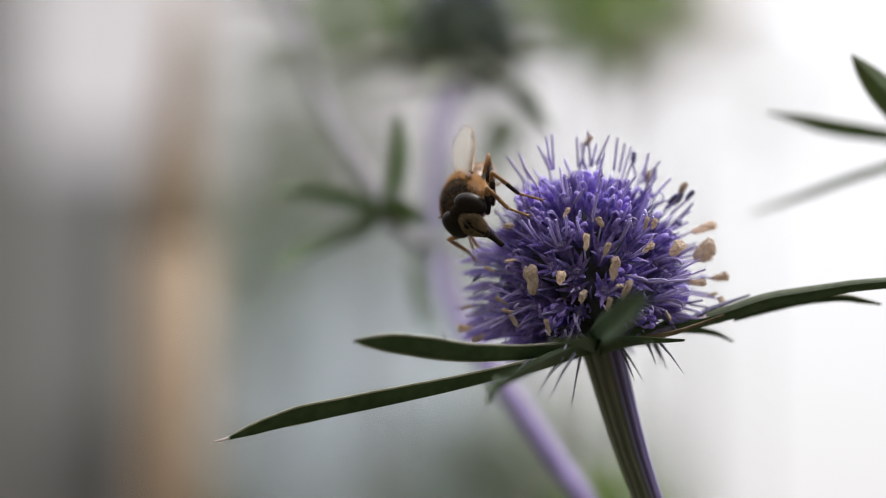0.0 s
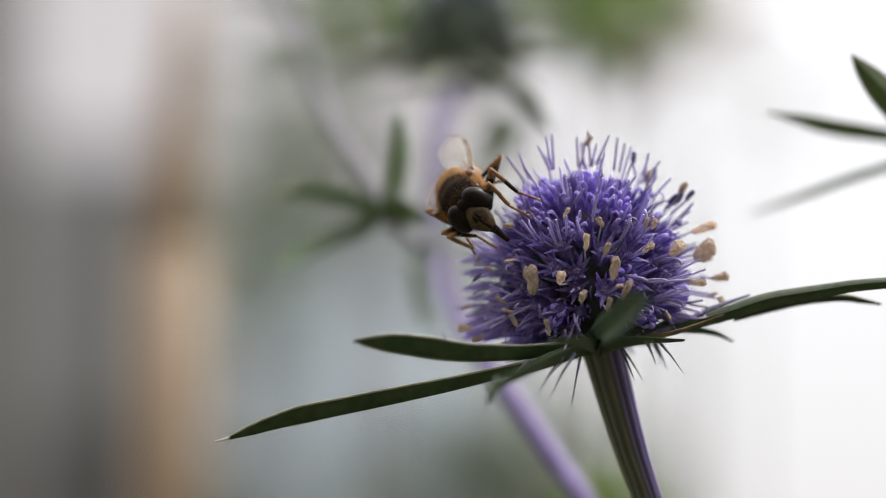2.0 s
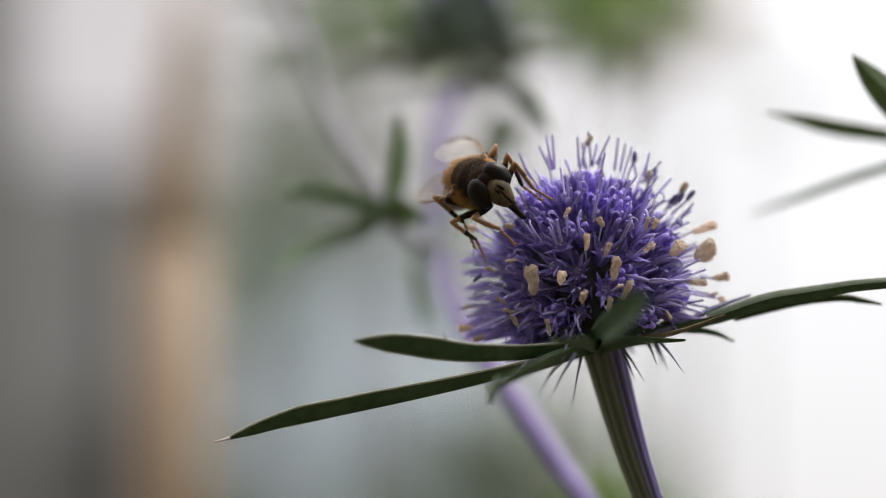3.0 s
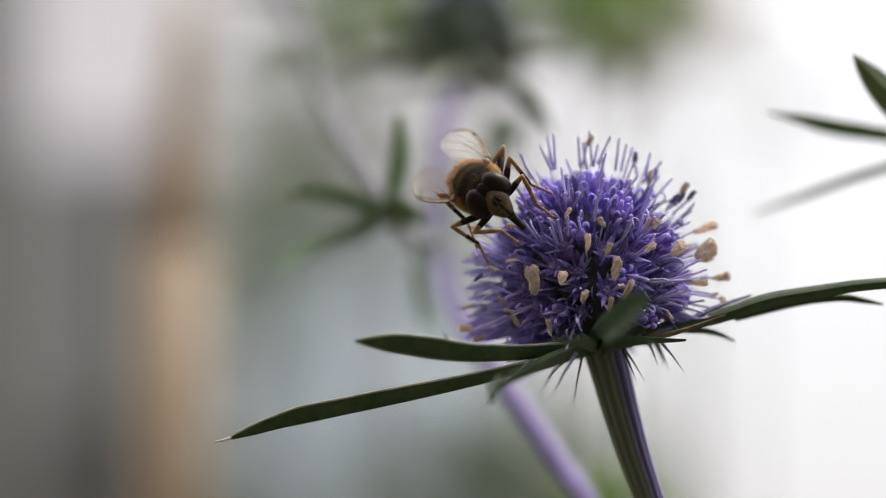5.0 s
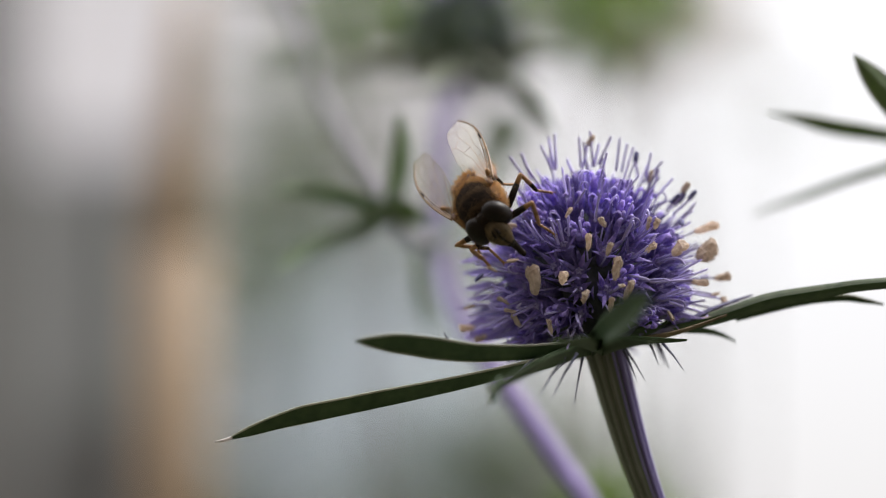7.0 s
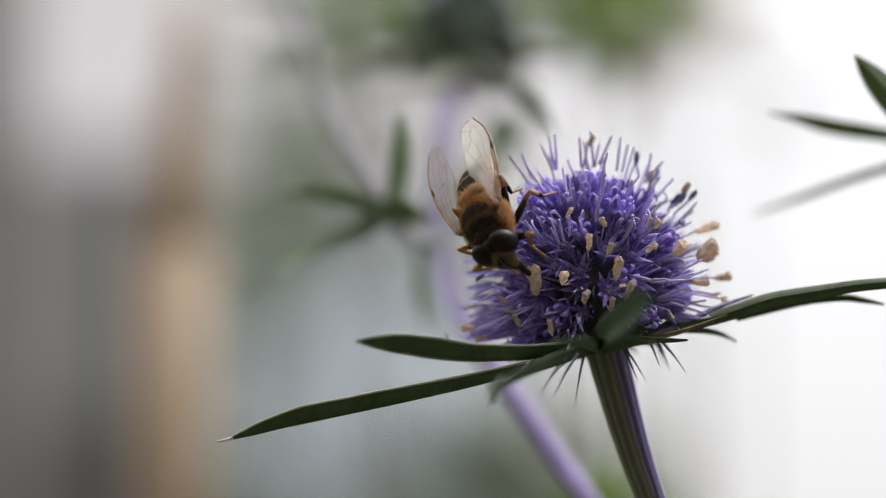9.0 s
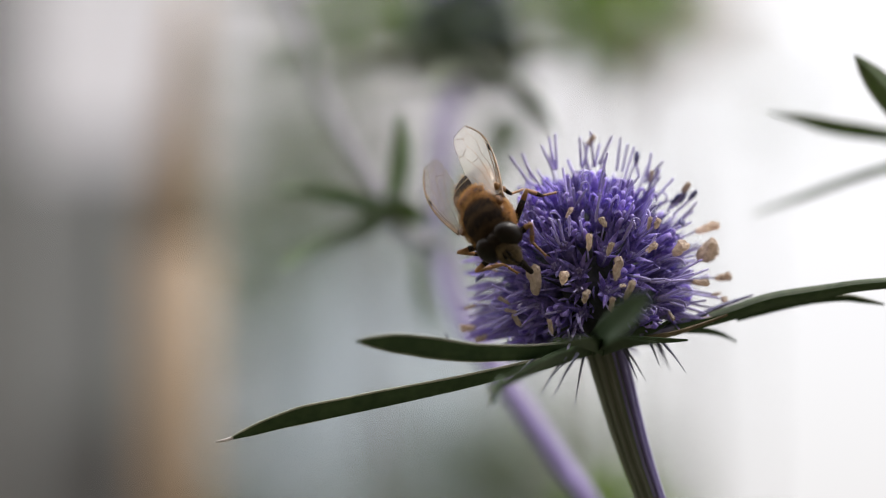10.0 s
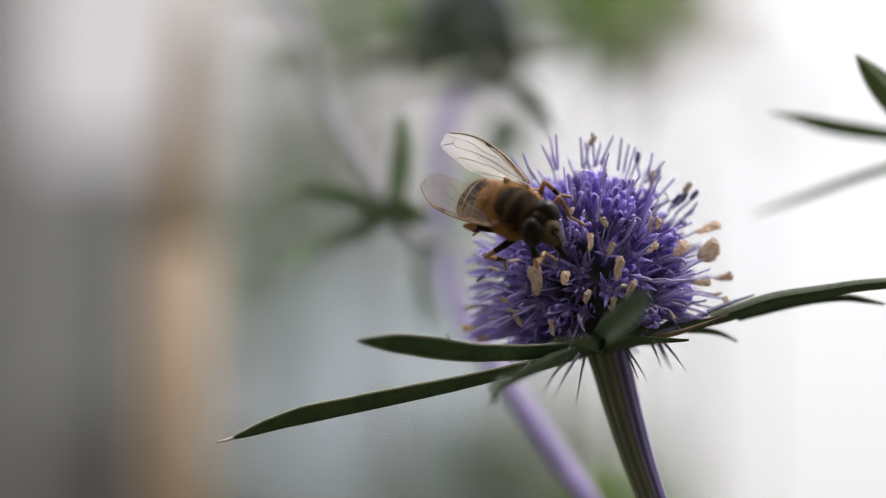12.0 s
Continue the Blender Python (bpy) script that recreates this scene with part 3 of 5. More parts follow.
def flower_head(plant, count, size, seed, loose=280, young=False, tufts=(), spent=()):
    """The domed head at the plant's origin, z along its axis."""
    rng = random.Random(seed)
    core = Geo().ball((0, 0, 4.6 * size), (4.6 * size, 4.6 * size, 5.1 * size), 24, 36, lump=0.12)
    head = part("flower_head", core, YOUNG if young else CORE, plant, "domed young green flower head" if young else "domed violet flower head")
    made = 0
    for k in range(30 if size == 1 else 0):
        a, far = 2 * math.pi * (k + rng.uniform(-0.3, 0.3)) / 30, rng.uniform(5.4, 7.6)
        c, s = math.cos(a), math.sin(a)
        low = rng.uniform(-0.6, 0.5)
        blade(head, [Vector((r * c, r * s, z)) for r, z in ((1.6, -0.3), (far * 0.5, low * 0.5), (far * 0.8, low + 0.1), (far, low + rng.uniform(0.1, 0.6)))], [0.35, 0.4, 0.26, 0.02], (0, 0, 1),
              (SEPAL_DARK, SEPAL_DARK) if k % 3 == 0 else (BRACT, BRACT_HALF_LIT), seed=60 + k, edge=False, name="bracteole")
    for i in range(count):
        c = 1 - 1.7 * (i + 0.5) / count
        s = math.sqrt(max(0, 1 - c * c))
        a = i * 2.39996 + rng.uniform(-0.12, 0.12)
        deep = rng.uniform(0.93, 1.06)
        wide = 5.2 * max(s, 0.93 if c < 0 else 0) * deep
        p = Vector((wide * math.cos(a), wide * math.sin(a), 4.6 + (5.85 if c > 0 else 5.5) * c * deep)) * size
        out = Vector((s * math.cos(a) / 5.2, s * math.sin(a) / 5.2, c / 5.5)).normalized()
        out = (out + Vector((0, 0, 0.12 if c > -0.25 else 0.3)) + Vector((rng.gauss(0, 0.09), rng.gauss(0, 0.09), rng.gauss(0, 0.09)))).normalized()
        grow = size * rng.uniform(0.85, 1.1) * (1.0 if c > -0.3 else 0.9)
        m = Matrix.Translation(p * MM) @ axes(out, rng.random() * 6.28) @ Matrix.Diagonal((grow, grow, grow, 1))
        past = not young and c < 0.55 + 0.25 * math.sin(a * 2 + 1)
        pick = rng.randrange(8)
        if past and i % 13 == 1:
            continue
        part("floret", (YOUNG_FLORETS if young and c < 0.75 else STARS if past and i % 6 else FLORETS)[pick], None, head, at_=m)
        for k in range(2):
            if made >= loose or rng.random() > (0.45 if past else 0.6):
                continue
            lean = (out + Vector((rng.gauss(0, 0.13), rng.gauss(0, 0.13), rng.gauss(0.03, 0.13)))).normalized()
            foot = p + (out * 1.2 + Vector((rng.gauss(0, 0.3), rng.gauss(0, 0.3), rng.gauss(0, 0.3)))) * size
            stamen(head, foot, foot + lean * rng.uniform(1.9, 2.9) * size, rng.randrange(7), size * rng.uniform(0.8, 1.1), "tan" if past and rng.random() < 0.12 else "")
            made += 1
    for i, (foot, tip, *anther) in enumerate(tufts):
        stamen(head, foot, tip, (0, 2, 4, 6, 1, 5)[i % 6], 1.0, *anther)
    for i, (spot, way, wide, long) in enumerate(spent):
        m = Matrix.Translation(spot * MM) @ axes(way, i * 2.1) @ Matrix.Diagonal((wide, wide, long, 1))
        part("withered_corolla", WITHERED[i % 5], None, head, at_=m)
        inner = spot - way.normalized() * long * 0.4
        stamen(head, inner.lerp(Vector((0, 0, 4.6 * size)), 0.4), inner, i, 0.75)
    return head


def blade(plant, keys, half, normal, mats, seed=0, fold=0.35, thick=0.22, name="bract", spines=(), edge=True, tip_dry=0.0, ripple=0.05):
    """A stiff channelled leaf along keys, of these half widths at even steps, its upper face towards normal; mats are its underside and its upper side."""
    pts = curve(keys, 8)
    n = len(pts) - 1
    g = Geo()
    rows = []
    widths = curve([(h, 0, 0) for h in half], 8)
    m = len(widths) - 1
    for i, p in enumerate(pts):
        t = i / n
        way = (pts[min(i + 1, n)] - pts[max(i - 1, 0)]).normalized()
        side = way.cross(Vector(normal)).normalized()
        up = side.cross(way)
        at = min(int(t * m), m - 1)
        w = max(0.03, lerp(widths[at].x, widths[at + 1].x, t * m - at)) * (1 + ripple * noise.noise((t * 7, seed * 3.1, 0)))
        row = [p + side * (w * q) + up * (fold * w * q * q + ripple * 1.4 * w * abs(q) * noise.noise((t * 9, q * 2 + seed, 3)) - (0.1 * w if q == 0 else 0)) for q in (-1, -0.75, -0.5, -0.25, 0, 0.25, 0.5, 0.75, 1)]
        rows.append((row, up * lerp(thick, thick * 0.4, t), w))
    for row, down, w in rows:
        g.v += row + [p - down * (1.7 if j == 4 else 1 - 0.6 * abs(j - 4) / 4) for j, p in enumerate(row)]
    for i in range(n):
        a, b = i * 18, (i + 1) * 18
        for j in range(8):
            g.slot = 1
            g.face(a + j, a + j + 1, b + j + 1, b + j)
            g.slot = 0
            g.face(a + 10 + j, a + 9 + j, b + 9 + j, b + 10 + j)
        g.face(a, b, b + 9, a + 9)
        g.face(a + 8, a + 17, b + 17, b + 8)
    g.face(*range(0, 9), *range(17, 8, -1))
    g.face(*[n * 18 + k for k in (*range(8, -1, -1), *range(9, 18))])
    ob = part(name, g, mats, plant)
    if edge:
        for j in (0, 8):
            part("margin", Geo().tube([row[j] - down * 0.3 for row, down, w in rows], [min(0.1, 0.25 * w) for _, _, w in rows], sides=6), MARGIN, ob, "hard pale leaf margin")
    if tip_dry:
        way = (pts[-1] - pts[-2]).normalized()
        part("tip_spine", Geo().tube([pts[-1] - way * 0.2, pts[-1] + way * tip_dry * 0.5 + Vector((0, 0, -0.06)), pts[-1] + way * tip_dry], [0.13, 0.13, 0.05], sides=6), PALE_TIP, ob, "dry whitish tip")
    for t, j, long in spines:
        row, down, w = rows[int(t * n)]
        way = (rows[min(int(t * n) + 1, n)][0][4] - rows[int(t * n)][0][4]).normalized()
        out = ((row[j] - row[4]).normalized() + way * 0.9).normalized()
        part("spine", Geo().tube([row[j] - out * 0.2, row[j] + out * long * 0.45, row[j] + out * long], [0.11, 0.06, 0.01], sides=5), SPINE, ob)
    return ob


def sea_holly(origin, axis, label, stem_keys, stem_r, head=None, stem_mat=STEM, spikes=(), ribs=0, tufts=(), spent=()):
    """A sea holly stalk: origin is the base of its head in millimetres from O; leaf() adds its bracts and leaves."""
    root = O + Vector(origin) * MM
    m = Matrix.Translation(root) @ axes(axis)
    plant = thing("sea_holly", m, label, "flower", "sea holly stalks")
    back = m.to_3x3().inverted()

    def local(p):
        return back @ (Vector(p) - Vector(origin))

    pts = curve([local(k) for k in stem_keys], 6)
    n = len(pts)
    r = [stem_r(i / (n - 1)) for i in range(n)]
    part("stem", Geo().tube(pts, r, sides=32, up=(0, 1, 0), ribs=9, rib=0.05), stem_mat, plant, "ribbed green and violet stem")
    for k in range(ribs):
        a = 2 * math.pi * k / ribs
        line, up = [], Vector((0, 1, 0))
        for i, p in enumerate(pts):
            d = (pts[min(i + 1, n - 1)] - pts[max(i - 1, 0)]).normalized()
            up = up - d * up.dot(d)
            up = up.normalized() if up.length > 1e-6 else d.orthogonal().normalized()
            side = d.cross(up)
            line.append(p + (side * math.cos(a) + up * math.sin(a)) * r[i] * 0.97)
        lean = (line[6].x - pts[6].x) / r[6]
        part("stem_rib", Geo().tube(line, [q * (0.2 if lean > 0.45 else 0.13 if k % 3 else 0.09) for q in r], sides=7), RIB if lean > 0.3 else RIB_PALE if k % 3 else RIB_DARK, plant)
    if head:
        flower_head(plant, *head, tufts=[(local(f), local(t), *more) for f, t, *more in tufts],
                    spent=[(local(p), back @ Vector(w), wide, long) for p, w, wide, long in spent])
    for p0, p1 in spikes:
        a, b = local(p0), local(p1)
        part("spine", Geo().tube([a, a.lerp(b, 0.5) + Vector((0, 0, 0.15)), b], [0.14, 0.08, 0.01], sides=5), SPINE, plant, "thin bluish spine")
    return plant, local, back


def leaf(stalk, keys, half, normal, mats, **more):
    """A bract or leaf of a stalk, along keys in millimetres from O."""
    plant, local, back = stalk
    return blade(plant, [local(k) for k in keys], half, back @ Vector(normal), mats, **more)


# the stalk in front, with the insect on it
HEAD = Vector((11.6, 5.7, -6.3))
# filaments: foot and tip, millimetres from O
TUFTS_CROWN = [((8.1, 4.7, 6.4), (7.5, 4.4, 8.8)), ((8.2, 4.7, 6.4), (8.2, 4.3, 9.0)), ((7.9, 4.8, 6.4), (7.1, 4.5, 8.2)), ((6.1, 4.9, 5.5), (4.8, 4.6, 7.4)),
               ((6.4, 4.9, 5.7), (5.6, 4.6, 7.6)), ((10.0, 4.7, 6.6), (9.9, 4.3, 8.8)), ((10.5, 4.7, 6.4), (10.1, 4.4, 8.4)), ((10.9, 4.6, 6.6), (10.8, 4.2, 9.2)),
               ((10.1, 4.7, 6.4), (10.6, 4.3, 8.4), "tan", 0.6), ((11.3, 4.6, 6.8), (12.3, 4.2, 8.8)), ((11.0, 4.6, 6.6), (11.3, 4.3, 8.3)),
               ((12.6, 4.6, 6.3), (12.9, 4.2, 8.7)), ((13.0, 4.6, 6.2), (13.3, 4.2, 8.3)), ((12.6, 3.0, 4.0), (14.0, 4.3, 8.0))]
TUFTS_SHOULDER = [((14.2, 4.6, 6.0), (14.0, 4.4, 7.1), "dark", 0.5), ((14.8, 4.5, 5.8), (15.2, 4.2, 7.6)), ((14.6, 4.6, 5.4), (16.0, 4.3, 7.0)),
                  ((15.2, 4.7, 4.7), (15.8, 4.4, 6.4)), ((15.5, 4.7, 4.3), (16.7, 4.4, 5.8)), ((15.0, 4.7, 5.0), (15.1, 4.5, 5.7), "tan", 0.2),
                  ((16.3, 4.8, 3.3), (16.8, 4.6, 4.1), "dark", 0.3), ((16.6, 4.7, 3.5), (17.3, 4.6, 4.2), "dark", 0.3),
                  ((16.8, 4.8, 3.1), (18.1, 4.5, 4.3), "dark", 0.2), ((16.8, 4.9, 2.3), (17.3, 3.1, 2.4), "dark", 0.9), ((17.0, 4.7, 3.7), (17.6, 4.5, 4.9), "tan", 0.2),
                  ((17.0, 4.8, 2.5), (18.3, 4.6, 3.5)), ((17.1, 4.8, 2.4), (18.5, 4.5, 3.9))]
TUFTS_FRONT = [((8.9, 1.2, 3.6), (8.6, 2.0, 6.2)), ((9.1, 1.2, 3.7), (8.9, 0.3, 5.3)), ((9.5, 0.7, 3.4), (10.2, -0.4, 4.3)), ((10.8, -0.8, 1.9), (11.0, -1.3, 3.9)),
               ((6.8, 1.2, 2.4), (5.3, 2.2, 4.0)), ((6.9, 1.3, 2.5), (5.7, 1.8, 4.2)), ((8.2, -0.8, 0.3), (7.6, -1.9, 1.4)), ((8.5, -0.8, 0.6), (8.1, -1.9, 2.0)),
               ((8.9, -0.8, 0.9), (8.9, -2.0, 2.2)), ((10.8, -0.3, 2.3), (11.1, -1.0, 3.9)), ((12.4, 1.3, 3.7), (12.9, 0.7, 5.2)),
               ((13.0, -0.6, 0.8), (13.6, -1.8, 1.9)), ((14.3, 1.0, 2.3), (15.0, 0.2, 3.7)), ((12.8, -0.8, 0.6), (13.5, -1.7, 2.1)),
               ((14.4, -0.3, -0.4), (15.2, -1.4, 0.9))]
TUFTS_WEST = [((3.8, 4.8, -0.7), (2.2, 3.0, -0.9)), ((3.8, 4.4, -1.6), (1.8, 4.2, -1.3)), ((4.0, 3.6, -2.1), (2.1, 3.4, -2.9)),
              ((3.8, 4.5, -1.1), (2.6, 1.9, -1.8), "dark", 0.4), ((4.2, 3.9, -3.7), (2.0, 4.7, -3.6)), ((4.2, 4.1, -3.9), (1.7, 6.0, -4.3)),
              ((4.6, 3.6, -4.5), (1.8, 6.1, -5.6)), ((4.4, 2.7, -2.6), (2.3, 3.0, -3.4)), ((4.0, 4.0, -0.3), (2.4, 2.9, 0.3)), ((3.8, 5.6, 0.2), (2.1, 3.7, 0.0)),
              ((4.8, 2.1, -3.0), (3.3, 0.7, -2.5))]
TUFTS_EAST = [((14.8, -0.2, -2.4), (17.9, 0.3, -2.2)), ((16.5, 1.5, -2.3), (19.1, 2.4, -1.1)), ((16.8, 1.9, -2.6), (19.7, 5.2, -2.9), "tan", 0.5),
              ((16.8, 2.0, -2.8), (20.4, 5.1, -3.2), "tan", 0.4), ((17.0, 2.2, -1.4), (18.7, 1.8, -0.6)), ((16.3, 1.7, -3.7), (18.9, 3.1, -4.4)),
              ((16.5, 1.9, -3.5), (19.7, 5.2, -3.8))]
# withered corollas: place, way, width and length
SPENT_LOW = [((6.3, -1.2, -2.4), (-0.25, -0.3, 0.9), 1.50, 2.12), ((8.5, -2.6, -2.4), (0.1, -0.6, 0.7), 1.14, 1.10),
             ((10.0, -2.6, -3.7), (0.1, -0.6, 0.8), 0.97, 0.92), ((5.2, 0.7, -5.1), (-0.5, -0.3, 0.9), 0.62, 1.20),
             ((7.5, -1.0, -5.7), (-0.2, -0.5, 0.8), 0.62, 1.20), ((4.7, 0.5, -4.4), (-0.9, -0.3, 0.2), 0.48, 0.92),
             ((4.2, 0.8, -3.7), (-0.8, -0.3, 0.5), 0.48, 1.01), ((12.3, -2.7, -1.7), (0.1, -0.3, 0.9), 1.14, 1.75),
             ((13.1, -2.4, -3.2), (0.4, -0.3, 0.9), 0.97, 1.56), ((11.8, -2.7, -0.3), (0.3, -0.3, 0.9), 0.70, 1.01)]
SPENT_RIM = [((14.8, -1.5, -0.1), (0.7, -0.4, 0.4), 0.79, 1.01), ((17.0, 0.5, 0.1), (0.6, -0.5, 0.6), 1.67, 1.29),
             ((19.1, 3.3, 0.2), (0.9, -0.1, 0.35), 2.02, 1.75), ((19.2, 4.7, 2.1), (0.9, 0.1, 0.35), 1.32, 1.84), ((20.4, 5.0, -1.5), (1.0, -0.1, 0.1), 1.14, 1.29),
             ((18.5, 1.6, -2.2), (0.9, -0.2, 0.0), 0.79, 1.29), ((16.3, 0.3, -4.8), (0.3, -0.5, -0.6), 0.53, 0.92),
             ((19.5, 5.3, -4.3), (0.95, -0.2, -0.2), 0.62, 1.20), ((11.9, -2.6, -4.3), (0.2, -0.4, 0.9), 0.62, 1.20),
             ((15.2, -0.8, 1.8), (0.3, -0.5, 0.8), 0.79, 0.83)]
SPENT_REST = [((8.9, -1.6, 2.5), (0.5, -0.5, 0.7), 0.62, 0.92), ((10.2, -2.9, 0.2), (0.1, -0.4, 0.9), 0.70, 1.29),
              ((4.9, 0.0, -0.8), (-0.8, -0.4, -0.2), 0.53, 1.01), ((3.4, 1.6, -1.3), (-0.8, -0.3, 0.3), 0.44, 0.83),
              ((1.6, 6.0, -5.1), (-0.9, 0.0, -0.1), 0.9, 1.10), ((2.6, 6.1, -5.9), (-0.9, 0.0, -0.3), 0.79, 0.92), ((14.7, -0.8, 1.8), (0.2, -0.4, 0.9), 0.62, 1.01),
              ((11.3, -2.2, 1.7), (-0.3, -0.4, 0.8), 0.70, 0.83)]
# dark below and paler above: top light painted as two colours
BOTH = (BRACT, BRACT_LIT)
FRONT_STALK = sea_holly(HEAD, (-0.2, 0.0, 0.98), "violet sea holly head on a ribbed green stem with spiny bracts",
          [(11.6, 5.7, -6.3), (12.2, 5.9, -8.5), (13.1, 6.2, -11.8), (14.0, 6.4, -14.8), (15.0, 6.6, -17.7), (16.0, 6.9, -20.8), (16.9, 7.2, -23.9), (17.8, 7.6, -27.2), (20.5, 8.4, -45), (24, 9.5, -90), (27, 10.5, -160), (30, 12, -280), (32, 13, -430), (33, 14, -602)],
          lambda t: lerp(1.42, 0.96, min(1, t / 0.3)) if t < 0.3 else lerp(0.96, 1.7, (t - 0.3) / 0.7),
          head=(122, 1.0, 3, 190, False), tufts=TUFTS_CROWN + TUFTS_SHOULDER + TUFTS_FRONT + TUFTS_WEST + TUFTS_EAST, spent=SPENT_LOW + SPENT_RIM + SPENT_REST, ribs=15,
          spikes=[((10.6, 2.0, -6.5), (7.4, 0.0, -9.4)), ((10.3, 3.0, -6.5), (9.3, 2.0, -11.4)), ((9.4, -3.0, -7.8), (7.4, -6.0, -11.4)), ((7.2, 0.0, -7.3), (4.2, -1.0, -10.1)), ((8.5, -4.0, -8.1), (6.6, -6.0, -11.1)),
                  ((13.0, 3.0, -6.8), (14.6, 2.5, -9.4)), ((13.0, 2.0, -7.2), (13.9, 1.0, -9.5)), ((14.9, 3.0, -6.5), (15.6, 3.0, -8.3)), ((15.6, 5.0, -6.3), (16.6, 6.0, -8.5)), ((15.7, 2.0, -6.5), (17.4, 1.0, -8.9)),
                  ((15.5, 6.0, -6.2), (16.3, 8.0, -7.9))])
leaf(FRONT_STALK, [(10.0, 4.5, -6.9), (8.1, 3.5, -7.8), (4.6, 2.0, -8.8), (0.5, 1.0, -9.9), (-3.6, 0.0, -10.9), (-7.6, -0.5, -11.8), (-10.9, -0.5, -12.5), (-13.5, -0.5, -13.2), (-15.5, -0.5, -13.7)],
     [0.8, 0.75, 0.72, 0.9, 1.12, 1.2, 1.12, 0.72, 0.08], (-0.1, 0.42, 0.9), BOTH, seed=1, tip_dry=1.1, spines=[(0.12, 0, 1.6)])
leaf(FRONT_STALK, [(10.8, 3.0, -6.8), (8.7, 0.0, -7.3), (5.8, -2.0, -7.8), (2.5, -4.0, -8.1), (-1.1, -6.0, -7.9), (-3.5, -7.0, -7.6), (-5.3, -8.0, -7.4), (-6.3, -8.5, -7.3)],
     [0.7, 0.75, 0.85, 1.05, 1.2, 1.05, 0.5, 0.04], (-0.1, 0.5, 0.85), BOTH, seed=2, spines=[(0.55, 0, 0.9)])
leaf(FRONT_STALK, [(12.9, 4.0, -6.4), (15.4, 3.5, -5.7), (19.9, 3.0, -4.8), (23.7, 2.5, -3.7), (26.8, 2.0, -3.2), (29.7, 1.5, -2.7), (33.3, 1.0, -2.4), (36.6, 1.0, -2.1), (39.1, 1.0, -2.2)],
     [0.5, 0.58, 0.68, 0.84, 0.78, 0.65, 0.58, 0.4, 0.05], (0.1, -0.35, 0.9), (BRACT, BRACT_HALF_LIT), seed=3, fold=0.7, edge=False, spines=[(0.72, 0, 0.9)])
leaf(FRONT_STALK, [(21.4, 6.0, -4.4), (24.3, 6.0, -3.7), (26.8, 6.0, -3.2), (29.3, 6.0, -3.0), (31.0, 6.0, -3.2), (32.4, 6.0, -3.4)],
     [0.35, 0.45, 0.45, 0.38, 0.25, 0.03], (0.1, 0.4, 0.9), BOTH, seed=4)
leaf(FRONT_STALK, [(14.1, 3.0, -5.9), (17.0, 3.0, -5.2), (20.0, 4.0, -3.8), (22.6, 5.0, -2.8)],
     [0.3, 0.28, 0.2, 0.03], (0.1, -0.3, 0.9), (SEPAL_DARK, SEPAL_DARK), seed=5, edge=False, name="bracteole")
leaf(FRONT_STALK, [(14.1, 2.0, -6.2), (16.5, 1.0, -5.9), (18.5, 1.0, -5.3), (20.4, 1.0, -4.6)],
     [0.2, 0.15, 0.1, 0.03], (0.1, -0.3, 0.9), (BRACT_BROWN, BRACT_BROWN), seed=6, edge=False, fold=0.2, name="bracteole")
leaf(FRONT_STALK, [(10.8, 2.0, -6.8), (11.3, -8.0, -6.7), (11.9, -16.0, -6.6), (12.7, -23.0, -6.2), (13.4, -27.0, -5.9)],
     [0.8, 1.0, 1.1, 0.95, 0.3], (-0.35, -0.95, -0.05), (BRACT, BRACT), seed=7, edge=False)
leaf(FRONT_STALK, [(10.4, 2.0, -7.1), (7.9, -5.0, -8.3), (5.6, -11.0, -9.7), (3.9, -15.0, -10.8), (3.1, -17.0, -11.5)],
     [0.8, 0.9, 1.0, 0.9, 0.3], (-0.3, 0.3, 0.9), (BRACT, BRACT_HALF_LIT), seed=8, edge=False)
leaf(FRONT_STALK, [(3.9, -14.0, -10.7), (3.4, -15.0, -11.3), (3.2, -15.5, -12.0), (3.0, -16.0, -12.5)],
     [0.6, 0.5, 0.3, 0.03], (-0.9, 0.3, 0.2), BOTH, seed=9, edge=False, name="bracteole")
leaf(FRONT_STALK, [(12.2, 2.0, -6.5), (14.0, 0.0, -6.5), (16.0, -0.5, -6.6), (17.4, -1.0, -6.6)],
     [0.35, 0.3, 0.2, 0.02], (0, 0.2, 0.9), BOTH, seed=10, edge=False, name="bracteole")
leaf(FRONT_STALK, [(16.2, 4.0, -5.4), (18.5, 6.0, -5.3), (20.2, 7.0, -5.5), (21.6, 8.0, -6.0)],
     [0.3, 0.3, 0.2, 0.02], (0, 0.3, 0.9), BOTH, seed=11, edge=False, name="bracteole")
leaf(FRONT_STALK, [(4.3, 6.0, -0.2), (2.7, 7.0, 0.0), (1.0, 7.5, -0.2)],
     [0.3, 0.4, 0.03], (0.1, -0.8, 0.5), (PALE_PETAL, PALE_PETAL), seed=70, edge=False, fold=0.25, thick=0.07, name="petal")
leaf(FRONT_STALK, [(4.3, 6.0, -1.3), (2.8, 7.0, -1.0), (1.3, 7.5, -1.0)],
     [0.3, 0.42, 0.03], (0.1, -0.8, 0.5), (SEPAL, SEPAL), seed=71, edge=False, fold=0.25, thick=0.07, name="petal")
leaf(FRONT_STALK, [(4.3, 6.0, -2.2), (2.9, 7.0, -2.1), (1.4, 7.5, -2.2)],
     [0.35, 0.5, 0.03], (0.1, -0.8, 0.5), (PALE_PETAL, PALE_PETAL), seed=72, edge=False, fold=0.25, thick=0.07, name="petal")
